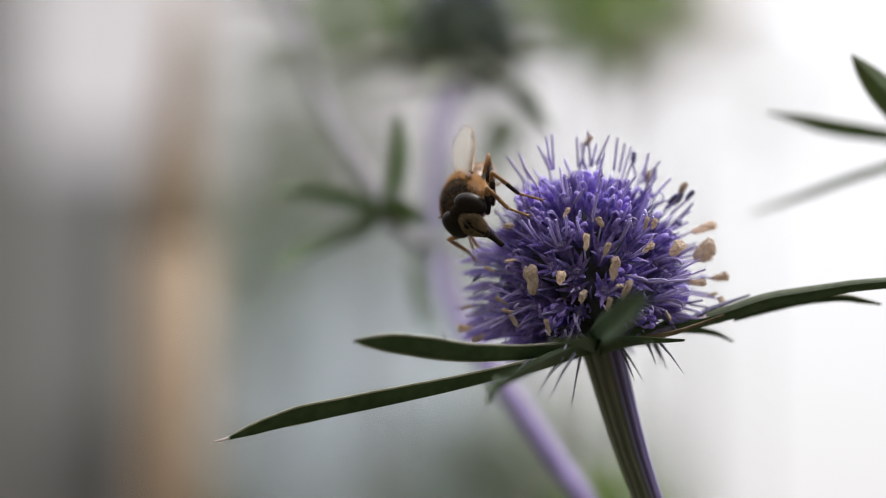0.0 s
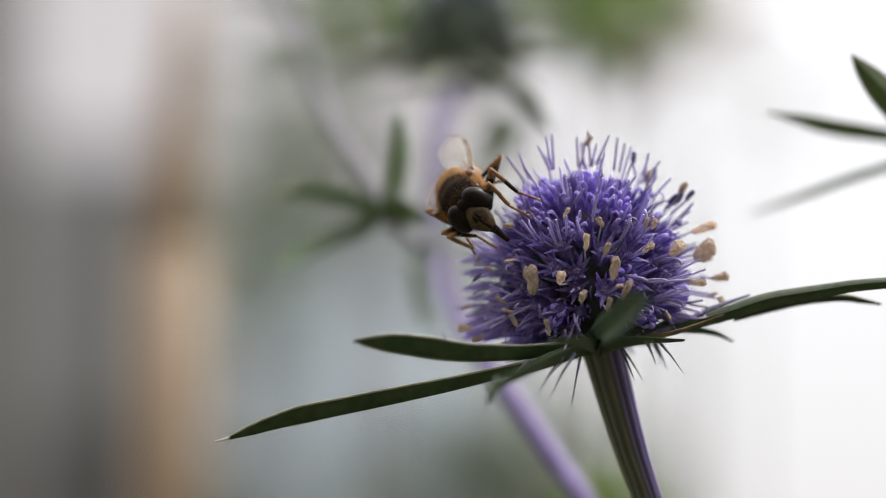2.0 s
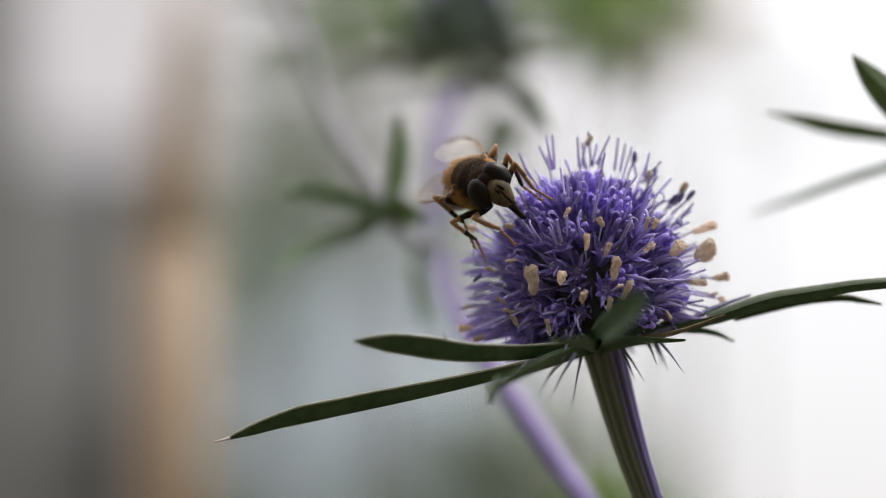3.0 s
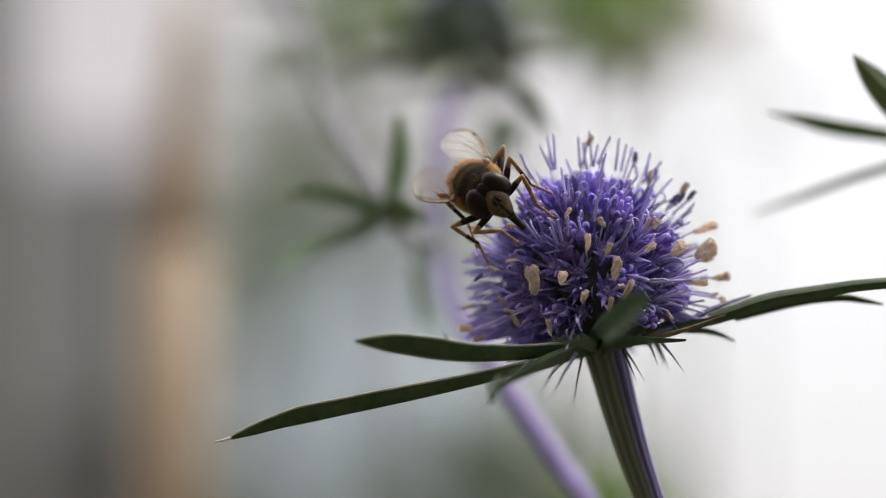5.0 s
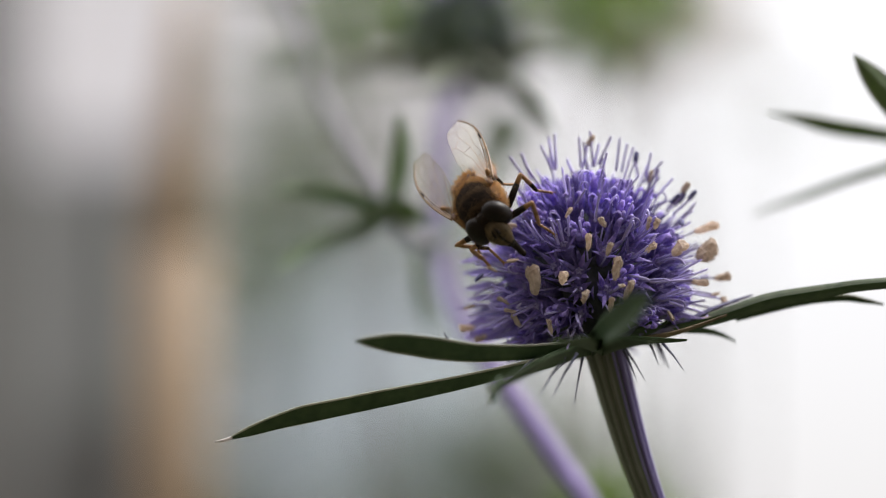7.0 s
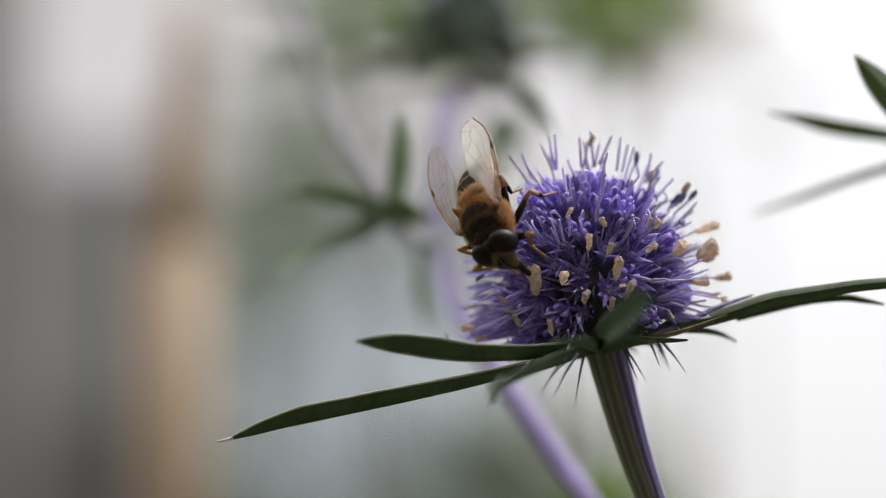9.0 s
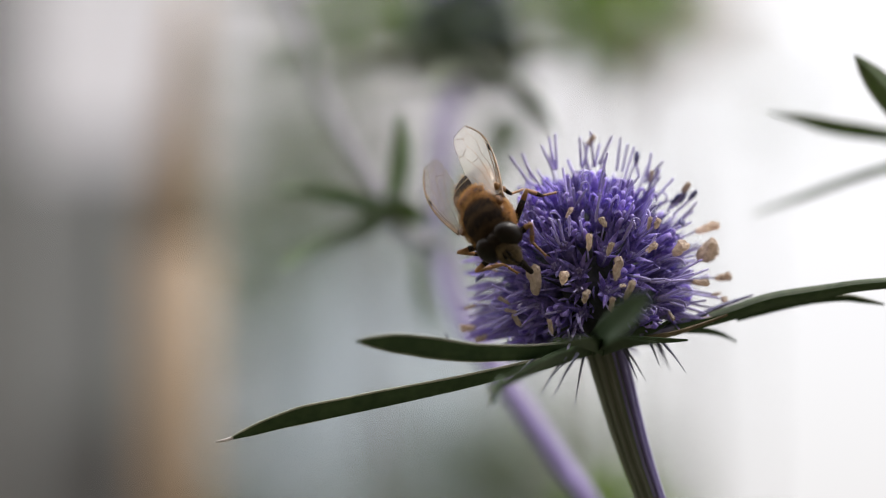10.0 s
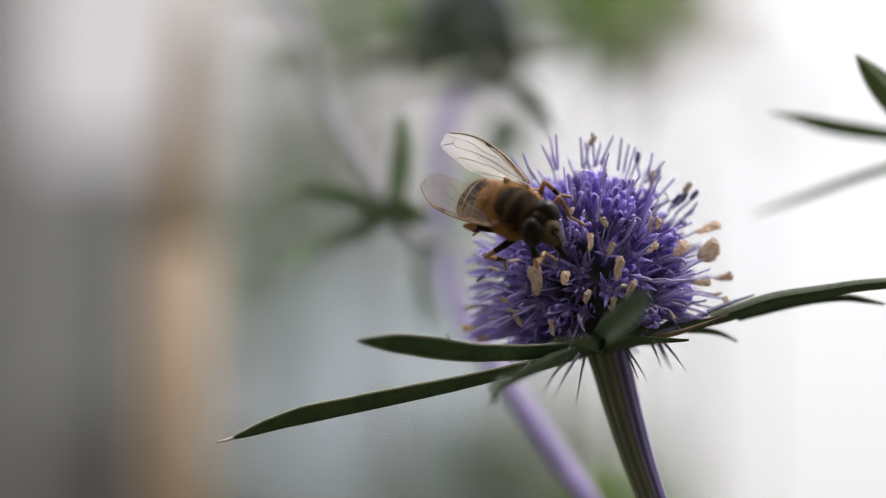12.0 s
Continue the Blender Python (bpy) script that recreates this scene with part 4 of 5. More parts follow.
leaf(FRONT_STALK, [(4.3, 6.0, -3.1), (2.9, 7.0, -2.9), (1.6, 7.5, -3.0)],
     [0.3, 0.4, 0.03], (0.1, -0.8, 0.5), (PALE_PETAL, PALE_PETAL), seed=73, edge=False, fold=0.25, thick=0.07, name="petal")
leaf(FRONT_STALK, [(4.3, 6.0, -3.7), (2.5, 7.0, -3.5), (0.7, 7.5, -3.7)],
     [0.25, 0.22, 0.03], (0.1, -0.8, 0.5), (PALE_PETAL, PALE_PETAL), seed=74, edge=False, fold=0.25, thick=0.07, name="petal")
leaf(FRONT_STALK, [(4.3, 6.0, -4.2), (3.0, 7.0, -4.0), (1.7, 7.5, -4.3)],
     [0.35, 0.45, 0.03], (0.1, -0.8, 0.5), (SEPAL, SEPAL), seed=75, edge=False, fold=0.25, thick=0.07, name="petal")
leaf(FRONT_STALK, [(4.7, 6.0, -4.7), (2.9, 7.0, -4.8), (1.0, 7.5, -5.1)],
     [0.5, 0.65, 0.03], (0.1, -0.8, 0.5), (PALE_PETAL, PALE_PETAL), seed=76, edge=False, fold=0.25, thick=0.07, name="petal")
leaf(FRONT_STALK, [(4.9, 6.0, -5.3), (3.1, 7.0, -5.4), (1.4, 7.5, -5.9)],
     [0.5, 0.6, 0.03], (0.1, -0.8, 0.5), (PALE_PETAL, PALE_PETAL), seed=77, edge=False, fold=0.25, thick=0.07, name="petal")
leaf(FRONT_STALK, [(5.3, 6.0, -5.6), (3.8, 7.0, -5.7), (2.3, 7.5, -6.1)],
     [0.5, 0.5, 0.03], (0.1, -0.8, 0.5), (PALE_PETAL, PALE_PETAL), seed=78, edge=False, fold=0.25, thick=0.07, name="petal")
leaf(FRONT_STALK, [(4.3, 6.0, 0.3), (3.1, 7.0, 0.6), (1.9, 7.5, 0.6)],
     [0.25, 0.35, 0.03], (0.1, -0.8, 0.5), (SEPAL, SEPAL), seed=79, edge=False, fold=0.25, thick=0.07, name="petal")
leaf(FRONT_STALK, [(4.7, 6.0, -5.0), (3.7, 7.0, -5.1), (2.6, 7.5, -5.6)],
     [0.4, 0.5, 0.03], (0.1, -0.8, 0.5), (SEPAL, SEPAL), seed=80, edge=False, fold=0.25, thick=0.07, name="petal")
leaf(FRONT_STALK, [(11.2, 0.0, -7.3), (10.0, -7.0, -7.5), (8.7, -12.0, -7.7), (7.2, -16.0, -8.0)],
     [0.8, 0.9, 0.8, 0.1], (-0.3, -0.6, 0.7), (BRACT, BRACT_HALF_LIT), seed=15, edge=False)
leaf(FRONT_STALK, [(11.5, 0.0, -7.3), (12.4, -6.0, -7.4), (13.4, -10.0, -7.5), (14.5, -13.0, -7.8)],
     [0.7, 0.8, 0.6, 0.1], (0.3, -0.5, 0.7), (BRACT, BRACT_HALF_LIT), seed=16, edge=False)
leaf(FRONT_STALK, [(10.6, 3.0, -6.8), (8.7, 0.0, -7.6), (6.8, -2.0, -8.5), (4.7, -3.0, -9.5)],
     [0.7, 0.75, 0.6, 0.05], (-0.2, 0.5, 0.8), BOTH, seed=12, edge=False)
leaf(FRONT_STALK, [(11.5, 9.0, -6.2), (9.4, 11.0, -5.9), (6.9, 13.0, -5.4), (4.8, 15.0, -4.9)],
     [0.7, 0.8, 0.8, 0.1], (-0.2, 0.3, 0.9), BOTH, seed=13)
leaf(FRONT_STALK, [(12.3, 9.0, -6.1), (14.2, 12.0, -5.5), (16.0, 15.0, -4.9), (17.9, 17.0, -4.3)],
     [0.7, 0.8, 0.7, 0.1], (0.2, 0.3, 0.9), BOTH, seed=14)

# the stalk behind it, and its side shoot
GREY = (BRACT_LIT, BRACT_LIT)
SHOOT = (NODE_LEAF, NODE_LEAF)
BACK_STALK = sea_holly((1.6, 79.1, 24.5), (0.05, 0.3, 0.95), "dusky greenish sea holly head on a lilac stem behind the others",
          [(1.5, 79.1, 24.3), (0.8, 77.2, 22.6), (-0.1, 73.2, 19.4), (-0.5, 67.4, 14.4), (-0.5, 63.5, 8.8), (0.1, 59.6, 3.3), (2.1, 51.8, -1.8), (4.4, 44.0, -5.8), (7.3, 39.0, -10.4), (10.0, 35.0, -14.7), (11.9, 32.0, -18.0), (18.3, 28, -32), (25, 17, -70), (31, 12, -150), (35, 9, -320), (38, 8, -602)],
          lambda t: lerp(0.92, 0.8, t) if t < 0.6 else lerp(0.8, 1.2, (t - 0.6) / 0.4),
          head=(80, 0.8, 8, 30, True), stem_mat=VIOLET_STEM)
leaf(BACK_STALK, [(2.9, 66.0, 23.6), (4.8, 56.0, 20.9), (7.1, 46.0, 17.1), (9.2, 42.0, 14.1)],
     [1.5, 2.3, 2.1, 0.25], (0.2, 0.6, 0.7), (BRACT, BRACT), seed=21)
leaf(BACK_STALK, [(0.6, 77.2, 24.9), (-3.6, 79.1, 25.8), (-7.9, 79.1, 25.5), (-11.3, 79.1, 24.9)],
     [0.9, 1.2, 1.0, 0.1], (-0.1, 0.5, 0.8), GREY, seed=22)
leaf(BACK_STALK, [(0.9, 71.3, 23.9), (-2.4, 63.5, 21.8), (-4.9, 57.6, 20.1), (-6.5, 53.8, 19.0)],
     [0.7, 0.65, 0.5, 0.06], (-0.1, 0.3, 0.9), GREY, seed=23)
leaf(BACK_STALK, [(2.8, 77.2, 25.2), (6.5, 77.2, 25.9), (9.7, 79.1, 26.5), (12.1, 79.1, 26.4)],
     [1.0, 1.0, 0.8, 0.08], (0.1, 0.3, 0.9), GREY, seed=24)
leaf(BACK_STALK, [(2.7, 71.3, 23.9), (5.7, 65.5, 22.0), (7.9, 61.5, 20.9), (9.6, 59.6, 20.3)],
     [0.7, 0.65, 0.5, 0.05], (0.1, 0.3, 0.9), GREY, seed=25)
leaf(BACK_STALK, [(0.4, 77.2, 25.5), (-3.1, 81.0, 27.5), (-5.3, 83.0, 28.7), (-7.5, 85.0, 29.5)],
     [0.9, 0.9, 0.7, 0.06], (-0.1, 0.3, 0.9), GREY, seed=26)
leaf(BACK_STALK, [(3.0, 77.2, 25.6), (6.0, 81.0, 28.1), (8.7, 83.0, 29.8), (11.0, 85.0, 30.9)],
     [0.9, 0.9, 0.7, 0.06], (0.1, 0.3, 0.9), GREY, seed=27)
leaf(BACK_STALK, [(1.3, 71.3, 24.0), (0.6, 61.5, 21.9), (-0.1, 55.7, 20.4), (-1.1, 51.8, 19.5)],
     [1.2, 1.5, 1.1, 0.2], (0.0, 0.7, 0.7), (BRACT, BRACT_HALF_LIT), seed=28)
leaf(BACK_STALK, [(1.9, 71.3, 24.0), (2.6, 61.5, 21.9), (3.4, 55.7, 20.5), (4.5, 51.8, 19.8)],
     [1.2, 1.5, 1.1, 0.2], (0.0, 0.7, 0.7), (BRACT, BRACT_HALF_LIT), seed=29)
leaf(BACK_STALK, [(1.8, 86.9, 26.8), (-0.4, 94.7, 29.4), (-2.1, 100.5, 32.1), (-3.3, 104.5, 34.5)],
     [1.2, 1.3, 1.0, 0.2], (-0.2, -0.4, 0.8), GREY, seed=30)
SIDE_SHOOT = sea_holly((-5.0, 44.0, 8.0), (-0.45, 0.5, 0.9), "leafy side shoot of sea holly with a grey lilac stem",
          [(-15.8, 88.0, 34.6), (-14.4, 83.0, 31.0), (-12.9, 78.0, 26.7), (-11.2, 71.0, 21.4), (-8.2, 53.0, 14.4), (-5.8, 48.0, 10.2), (-5.0, 44.0, 8.0), (-4.0, 47.0, 6.9), (-2.6, 52.0, 6.3), (-0.5, 57.0, 6.1)], lambda t: lerp(0.85, 0.5, min(1, t / 0.5)),
          stem_mat=PALE_STEM)
leaf(SIDE_SHOOT, [(-4.9, 44.0, 8.0), (-3.6, 42.2, 9.8), (-3.1, 40.5, 12.2), (-3.4, 38.8, 13.8), (-3.8, 37.0, 15.2)],
     [1.0, 1.8, 2.0, 1.35, 0.06], (-0.8, -0.5, 0.2), SHOOT, seed=31, edge=False)
leaf(SIDE_SHOOT, [(-4.9, 44.0, 8.1), (-7.0, 42.2, 8.3), (-9.8, 40.5, 8.8), (-12.1, 38.8, 8.9), (-14.3, 37.0, 8.6)],
     [1.0, 1.55, 1.75, 1.3, 0.06], (-0.1, -0.15, 0.95), SHOOT, seed=32, edge=False)
leaf(SIDE_SHOOT, [(-4.8, 44.0, 7.7), (-6.5, 41.8, 5.9), (-8.8, 39.5, 4.7), (-11.3, 37.2, 3.4), (-13.6, 35.0, 1.9)],
     [1.0, 2.1, 2.4, 1.75, 0.06], (-0.2, -0.3, 0.9), SHOOT, seed=33, edge=False)
leaf(SIDE_SHOOT, [(-4.9, 44.0, 8.0), (-5.5, 41.3, 7.4), (-6.2, 38.7, 6.8), (-7.3, 36.0, 6.1)],
     [1.2, 2.3, 1.8, 0.1], (-0.1, 0.6, 0.7), SHOOT, seed=34, edge=False)
leaf(SIDE_SHOOT, [(-4.7, 44.0, 8.0), (-3.5, 44.0, 7.5), (-2.4, 44.0, 7.4), (-1.1, 44.0, 7.6)],
     [1.2, 1.6, 1.2, 0.1], (0.1, 0.6, 0.7), SHOOT, seed=35, edge=False)
leaf(SIDE_SHOOT, [(-2.6, 52.0, 6.3), (-2.3, 55.0, 4.4), (-2.0, 55.0, 1.4), (-1.1, 55.0, -2.0)],
     [0.5, 0.9, 0.8, 0.05], (-0.8, -0.5, 0.2), SHOOT, seed=36, edge=False)
leaf(SIDE_SHOOT, [(-12.3, 77.0, 25.7), (-14.0, 74.0, 25.1), (-15.5, 72.0, 24.8), (-17.2, 70.0, 24.7)],
     [0.5, 0.9, 0.8, 0.05], (-0.1, 0.5, 0.8), SHOOT, seed=37, edge=False)
leaf(SIDE_SHOOT, [(-14.4, 83.0, 31.0), (-16.6, 84.0, 32.3), (-19.4, 85.0, 33.0), (-22.1, 85.0, 32.7)],
     [0.4, 0.5, 0.4, 0.05], (-0.1, 0.5, 0.8), GREY, seed=38, edge=False)
leaf(SIDE_SHOOT, [(-0.5, 57.0, 6.1), (2.2, 80.0, 14.4), (5.0, 86.0, 18.5), (6.6, 87.0, 19.9), (8.3, 88.0, 21.0)],
     [0.4, 2.0, 3.4, 2.8, 0.3], (0.2, 0.6, 0.7), SHOOT, seed=39, edge=False)
# the stalk at the side, its head turned away
SIDE = (SIDE_LEAF, SIDE_LEAF)
SIDE_STALK = sea_holly((37.9, 17.1, 9.6), (0.85, 0.3, 0.45), "small sea holly head with spreading green bracts",
          [(37.9, 17.1, 9.6), (36.9, 16.8, 6.0), (37.4, 16.9, -2.0), (38.9, 17.1, -10.4), (41, 17.8, -30), (44, 18.8, -75), (48, 20, -160), (50, 21, -330), (52, 22, -602)], lambda t: lerp(0.9, 1.2, t),
          head=(50, 0.55, 12, 40))
leaf(SIDE_STALK, [(37.4, 15.0, 10.6), (34.5, 12.0, 12.3), (32.3, 10.0, 14.1), (30.7, 9.0, 15.7)],
     [0.95, 1.15, 0.8, 0.05], (-0.6, 0.5, 0.5), SIDE, seed=41)
leaf(SIDE_STALK, [(38.5, 24.0, 11.0), (34.4, 23.0, 11.4), (30.7, 22.0, 11.8), (27.8, 21.0, 12.4), (25.2, 21.0, 13.0)],
     [0.45, 0.7, 0.78, 0.45, 0.03], (-0.1, 0.5, 0.8), SIDE, seed=42, spines=[(0.1, 0, 1.5)])
leaf(SIDE_STALK, [(38.8, 26.0, 10.4), (35.1, 26.0, 9.2), (32.1, 27.0, 8.3), (28.6, 28.0, 7.1), (24.6, 29.0, 5.9)],
     [0.4, 0.45, 0.45, 0.38, 0.03], (-0.1, 0.5, 0.8), SIDE, seed=43, edge=False)


# ---- the drone fly: x to its right, y forwards, z up, in millimetres from the middle of its thorax ----
def hairs(spots, rng, length, lean, thick=0.022, loose=0.25):
    """Fine pointed hairs: spots are (place, normal, material slot)."""
    g = Geo()
    for p, n, slot in spots:
        d = (n + Vector(lean) + Vector((rng.gauss(0, loose), rng.gauss(0, loose), rng.gauss(0, loose)))).normalized()
        a = d.orthogonal().normalized() * thick
        b = d.cross(a)
        h = length * rng.uniform(0.6, 1.3)
        bend = Vector(lean) * h * 0.2
        i = len(g.v)
        g.v += [p - n * 0.05 + a, p - n * 0.05 - a * 0.5 + b * 0.87, p - n * 0.05 - a * 0.5 - b * 0.87, p + d * h + bend]
        g.slot = slot
        g.face(i, i + 1, i + 3)
        g.face(i + 1, i + 2, i + 3)
        g.face(i + 2, i, i + 3)
    return g


def on_ball(rng, centre, r):
    n = Vector((rng.gauss(0, 1), rng.gauss(0, 1), rng.gauss(0, 1))).normalized()
    p = Vector((n.x * r[0], n.y * r[1], n.z * r[2]))
    return Vector(centre) + p, Vector((n.x / r[0], n.y / r[1], n.z / r[2])).normalized(), n


WING_ROOT = {-1: Vector((-1.9, -0.25, 0.85)), 1: Vector((1.9, -0.25, 0.85))}
WING_LONG = 8.2
CHORD = [(0.0, 0.35), (0.06, 0.85), (0.15, 1.5), (0.3, 2.2), (0.5, 2.6), (0.68, 2.55), (0.82, 2.2), (0.91, 1.75), (0.96, 1.3), (0.985, 0.85), (1.0, 0.25)]


def wing_point(t, c, side):
    """A place on the wing: t along it, c across it from the front edge; in the wing's own axes (z along it, x to its front edge)."""
    for (t0, c0), (t1, c1) in zip(CHORD, CHORD[1:]):
        if t <= t1:
            chord = lerp(c0, c1, (t - t0) / (t1 - t0))
            break
    front = 0.25 + 0.45 * math.sin(min(1, t * 1.05) * math.pi) - 6.0 * max(0, t - 0.64) ** 2
    x = front - chord * c
    return Vector((x, 0.12 * math.sin(t * 2.6) * side + 0.05 * math.cos(c * 12) * (1 - t) + 0.25 * c * c * math.sin(t * math.pi) * 0.5, t * WING_LONG))


def wing(fly, side):
    g = Geo()
    n, w = 28, 10
    for i in range(n + 1):
        for j in range(w + 1):
            g.v.append(wing_point(i / n, j / w, side))
    for i in range(n):
        for j in range(w):
            a = i * (w + 1) + j
            g.face(a, a + 1, a + w + 2, a + w + 1)
    ob = part("wing", g, MEMBRANE, fly, "clear veined wing with a brownish tint")
    runs = [[(0, 0), (0.3, 0), (0.65, 0), (0.9, 0), (0.995, 0.1)], [(0.02, 0.1), (0.3, 0.06), (0.58, 0.01)], [(0.03, 0.2), (0.3, 0.12), (0.6, 0.08), (0.78, 0.02)],
            [(0.12, 0.2), (0.4, 0.2), (0.58, 0.3), (0.74, 0.26), (0.96, 0.3)], [(0.04, 0.35), (0.35, 0.36), (0.6, 0.45), (0.8, 0.62), (0.88, 0.5), (0.89, 0.28)],
            [(0.05, 0.5), (0.35, 0.52), (0.55, 0.68), (0.68, 0.82), (0.74, 0.7), (0.76, 0.57)], [(0.05, 0.62), (0.25, 0.72), (0.42, 0.9), (0.46, 1.0)]]
    runs += [[(0.37, 0.2), (0.37, 0.37)], [(0.56, 0.41), (0.55, 0.66)], [(0.68, 0.82), (0.7, 0.92), (0.7, 0.99)], [(0.86, 0.55), (0.9, 0.75), (0.92, 0.95)],
            [(0.02, 0.7), (0.14, 0.82), (0.26, 0.97)], [(0.02, 0.82), (0.1, 0.9), (0.16, 0.98)], [(0.03, 0.3), (0.2, 0.28), (0.36, 0.3)],
            [(0.995, 0.3), (0.96, 0.9), (0.9, 0.99), (0.75, 1.0), (0.5, 1.0), (0.25, 1.0), (0.08, 0.95)]]
    for k, run in enumerate(runs):
        fine = [(p.x, p.y) for p in curve([(t, c, 0) for t, c in run], 6)]
        pts = [wing_point(min(max(t, 0), 1), min(max(c, 0), 1), side) for t, c in fine]
        thick = 0.075 if k == 0 else 0.045 if k in (1, 2) else 0.02
        part("vein", Geo().tube(pts, [lerp(thick * 1.3, thick * 0.6, i / len(pts)) * (0.6 if k == 14 else 1) for i in range(len(pts))], sides=5), COSTA if k < 3 else VEIN, ob)
    spot = [wing_point(t, 0.02, side) for t in (0.55, 0.58, 0.61, 0.65)]
    part("wing_spot", Geo().tube(spot, [0.05, 0.14, 0.13, 0.04], [0.03, 0.05, 0.05, 0.03], sides=6, up=(0, 1, 0)), DARK_CUTICLE, ob)
    return ob


LEGS = {"front_left": (-0.75, 1.3, -1.5, 2.3, 2.3, 1.7), "mid_left": (-1.05, 0.1, -1.7, 2.6, 2.5, 1.9), "hind_left": (-0.95, -1.1, -1.55, 3.1, 2.9, 2.1),
        "front_right": (0.75, 1.3, -1.5, 2.3, 2.3, 1.7), "mid_right": (1.05, 0.1, -1.7, 2.6, 2.5, 1.9), "hind_right": (0.95, -1.1, -1.55, 3.1, 2.9, 2.1)}


def leg(fly, long, seed):
    """Thigh, shin and foot, each along its own z."""
    rng = random.Random(seed)
    fe, ti, ta = long
    fat = 1.25 if fe > 3 else 1.0
    g = Geo()
    g.tube([(0, 0, -0.15), (0, 0, 0.1), (0, 0, fe * 0.35), (0, 0, fe * 0.72)], [0.16, 0.23 * fat, 0.27 * fat, 0.22 * fat], sides=9)
    g.slot = 1
    g.tube([(0, 0, fe * 0.7), (0, 0, fe * 0.95), (0, 0, fe + 0.08)], [0.215 * fat, 0.165, 0.11], sides=9)
    thigh = part("thigh", g, (DARK_CUTICLE, LEG_TAN), fly)
    g = Geo()
    g.slot = 0
    g.tube([(0, 0, -0.08), (0, 0.02, 0.15), (0.02, 0.05, ti * 0.55)], [0.11, 0.15, 0.165], sides=8)
    g.slot = 1
    g.tube([(0.02, 0.05, ti * 0.53), (0.01, 0.03, ti * 0.85), (0, 0, ti + 0.05)], [0.165, 0.155, 0.12], sides=8)
    shin = part("shin", g, (LEG_TAN, DARK_CUTICLE if fe > 2.5 else LEG_TAN), fly)
    g = Geo()
    z = -0.05
    for k in range(5):
        h = ta * (0.3, 0.2, 0.17, 0.15, 0.18)[k]
        g.tube([(0, 0, z), (0, 0, z + h * 0.75), (0, 0, z + h * 0.98)], [0.08, 0.115, 0.085], sides=7)
        z += h
    for s in (-1, 1):
        g.tube(curve([(0.04 * s, 0, z - 0.03), (0.12 * s, 0.03, z + 0.12), (0.14 * s, 0.1, z + 0.22)], 3), [0.045, 0.04, 0.035, 0.03, 0.025, 0.015, 0.01], sides=5)
    foot = part("foot", g, LEG_TAN, fly)
    for ob, length in ((thigh, fe), (shin, ti)):
        spots = []
        for _ in range(70):
            a, h = rng.random() * 6.28, rng.uniform(0.1, 0.95) * length
            nn = Vector((math.cos(a), math.sin(a), 0))
            spots.append((nn * 0.14 + Vector((0, 0, h)), nn, 0))
        tagged(part("bristles", hairs(spots, rng, 0.22, (0, 0, 0.8), 0.012), HAIR_GOLD, ob), kind="stuff")
    return thigh, shin, foot


WAIST = Vector((0, -1.7, -0.2))


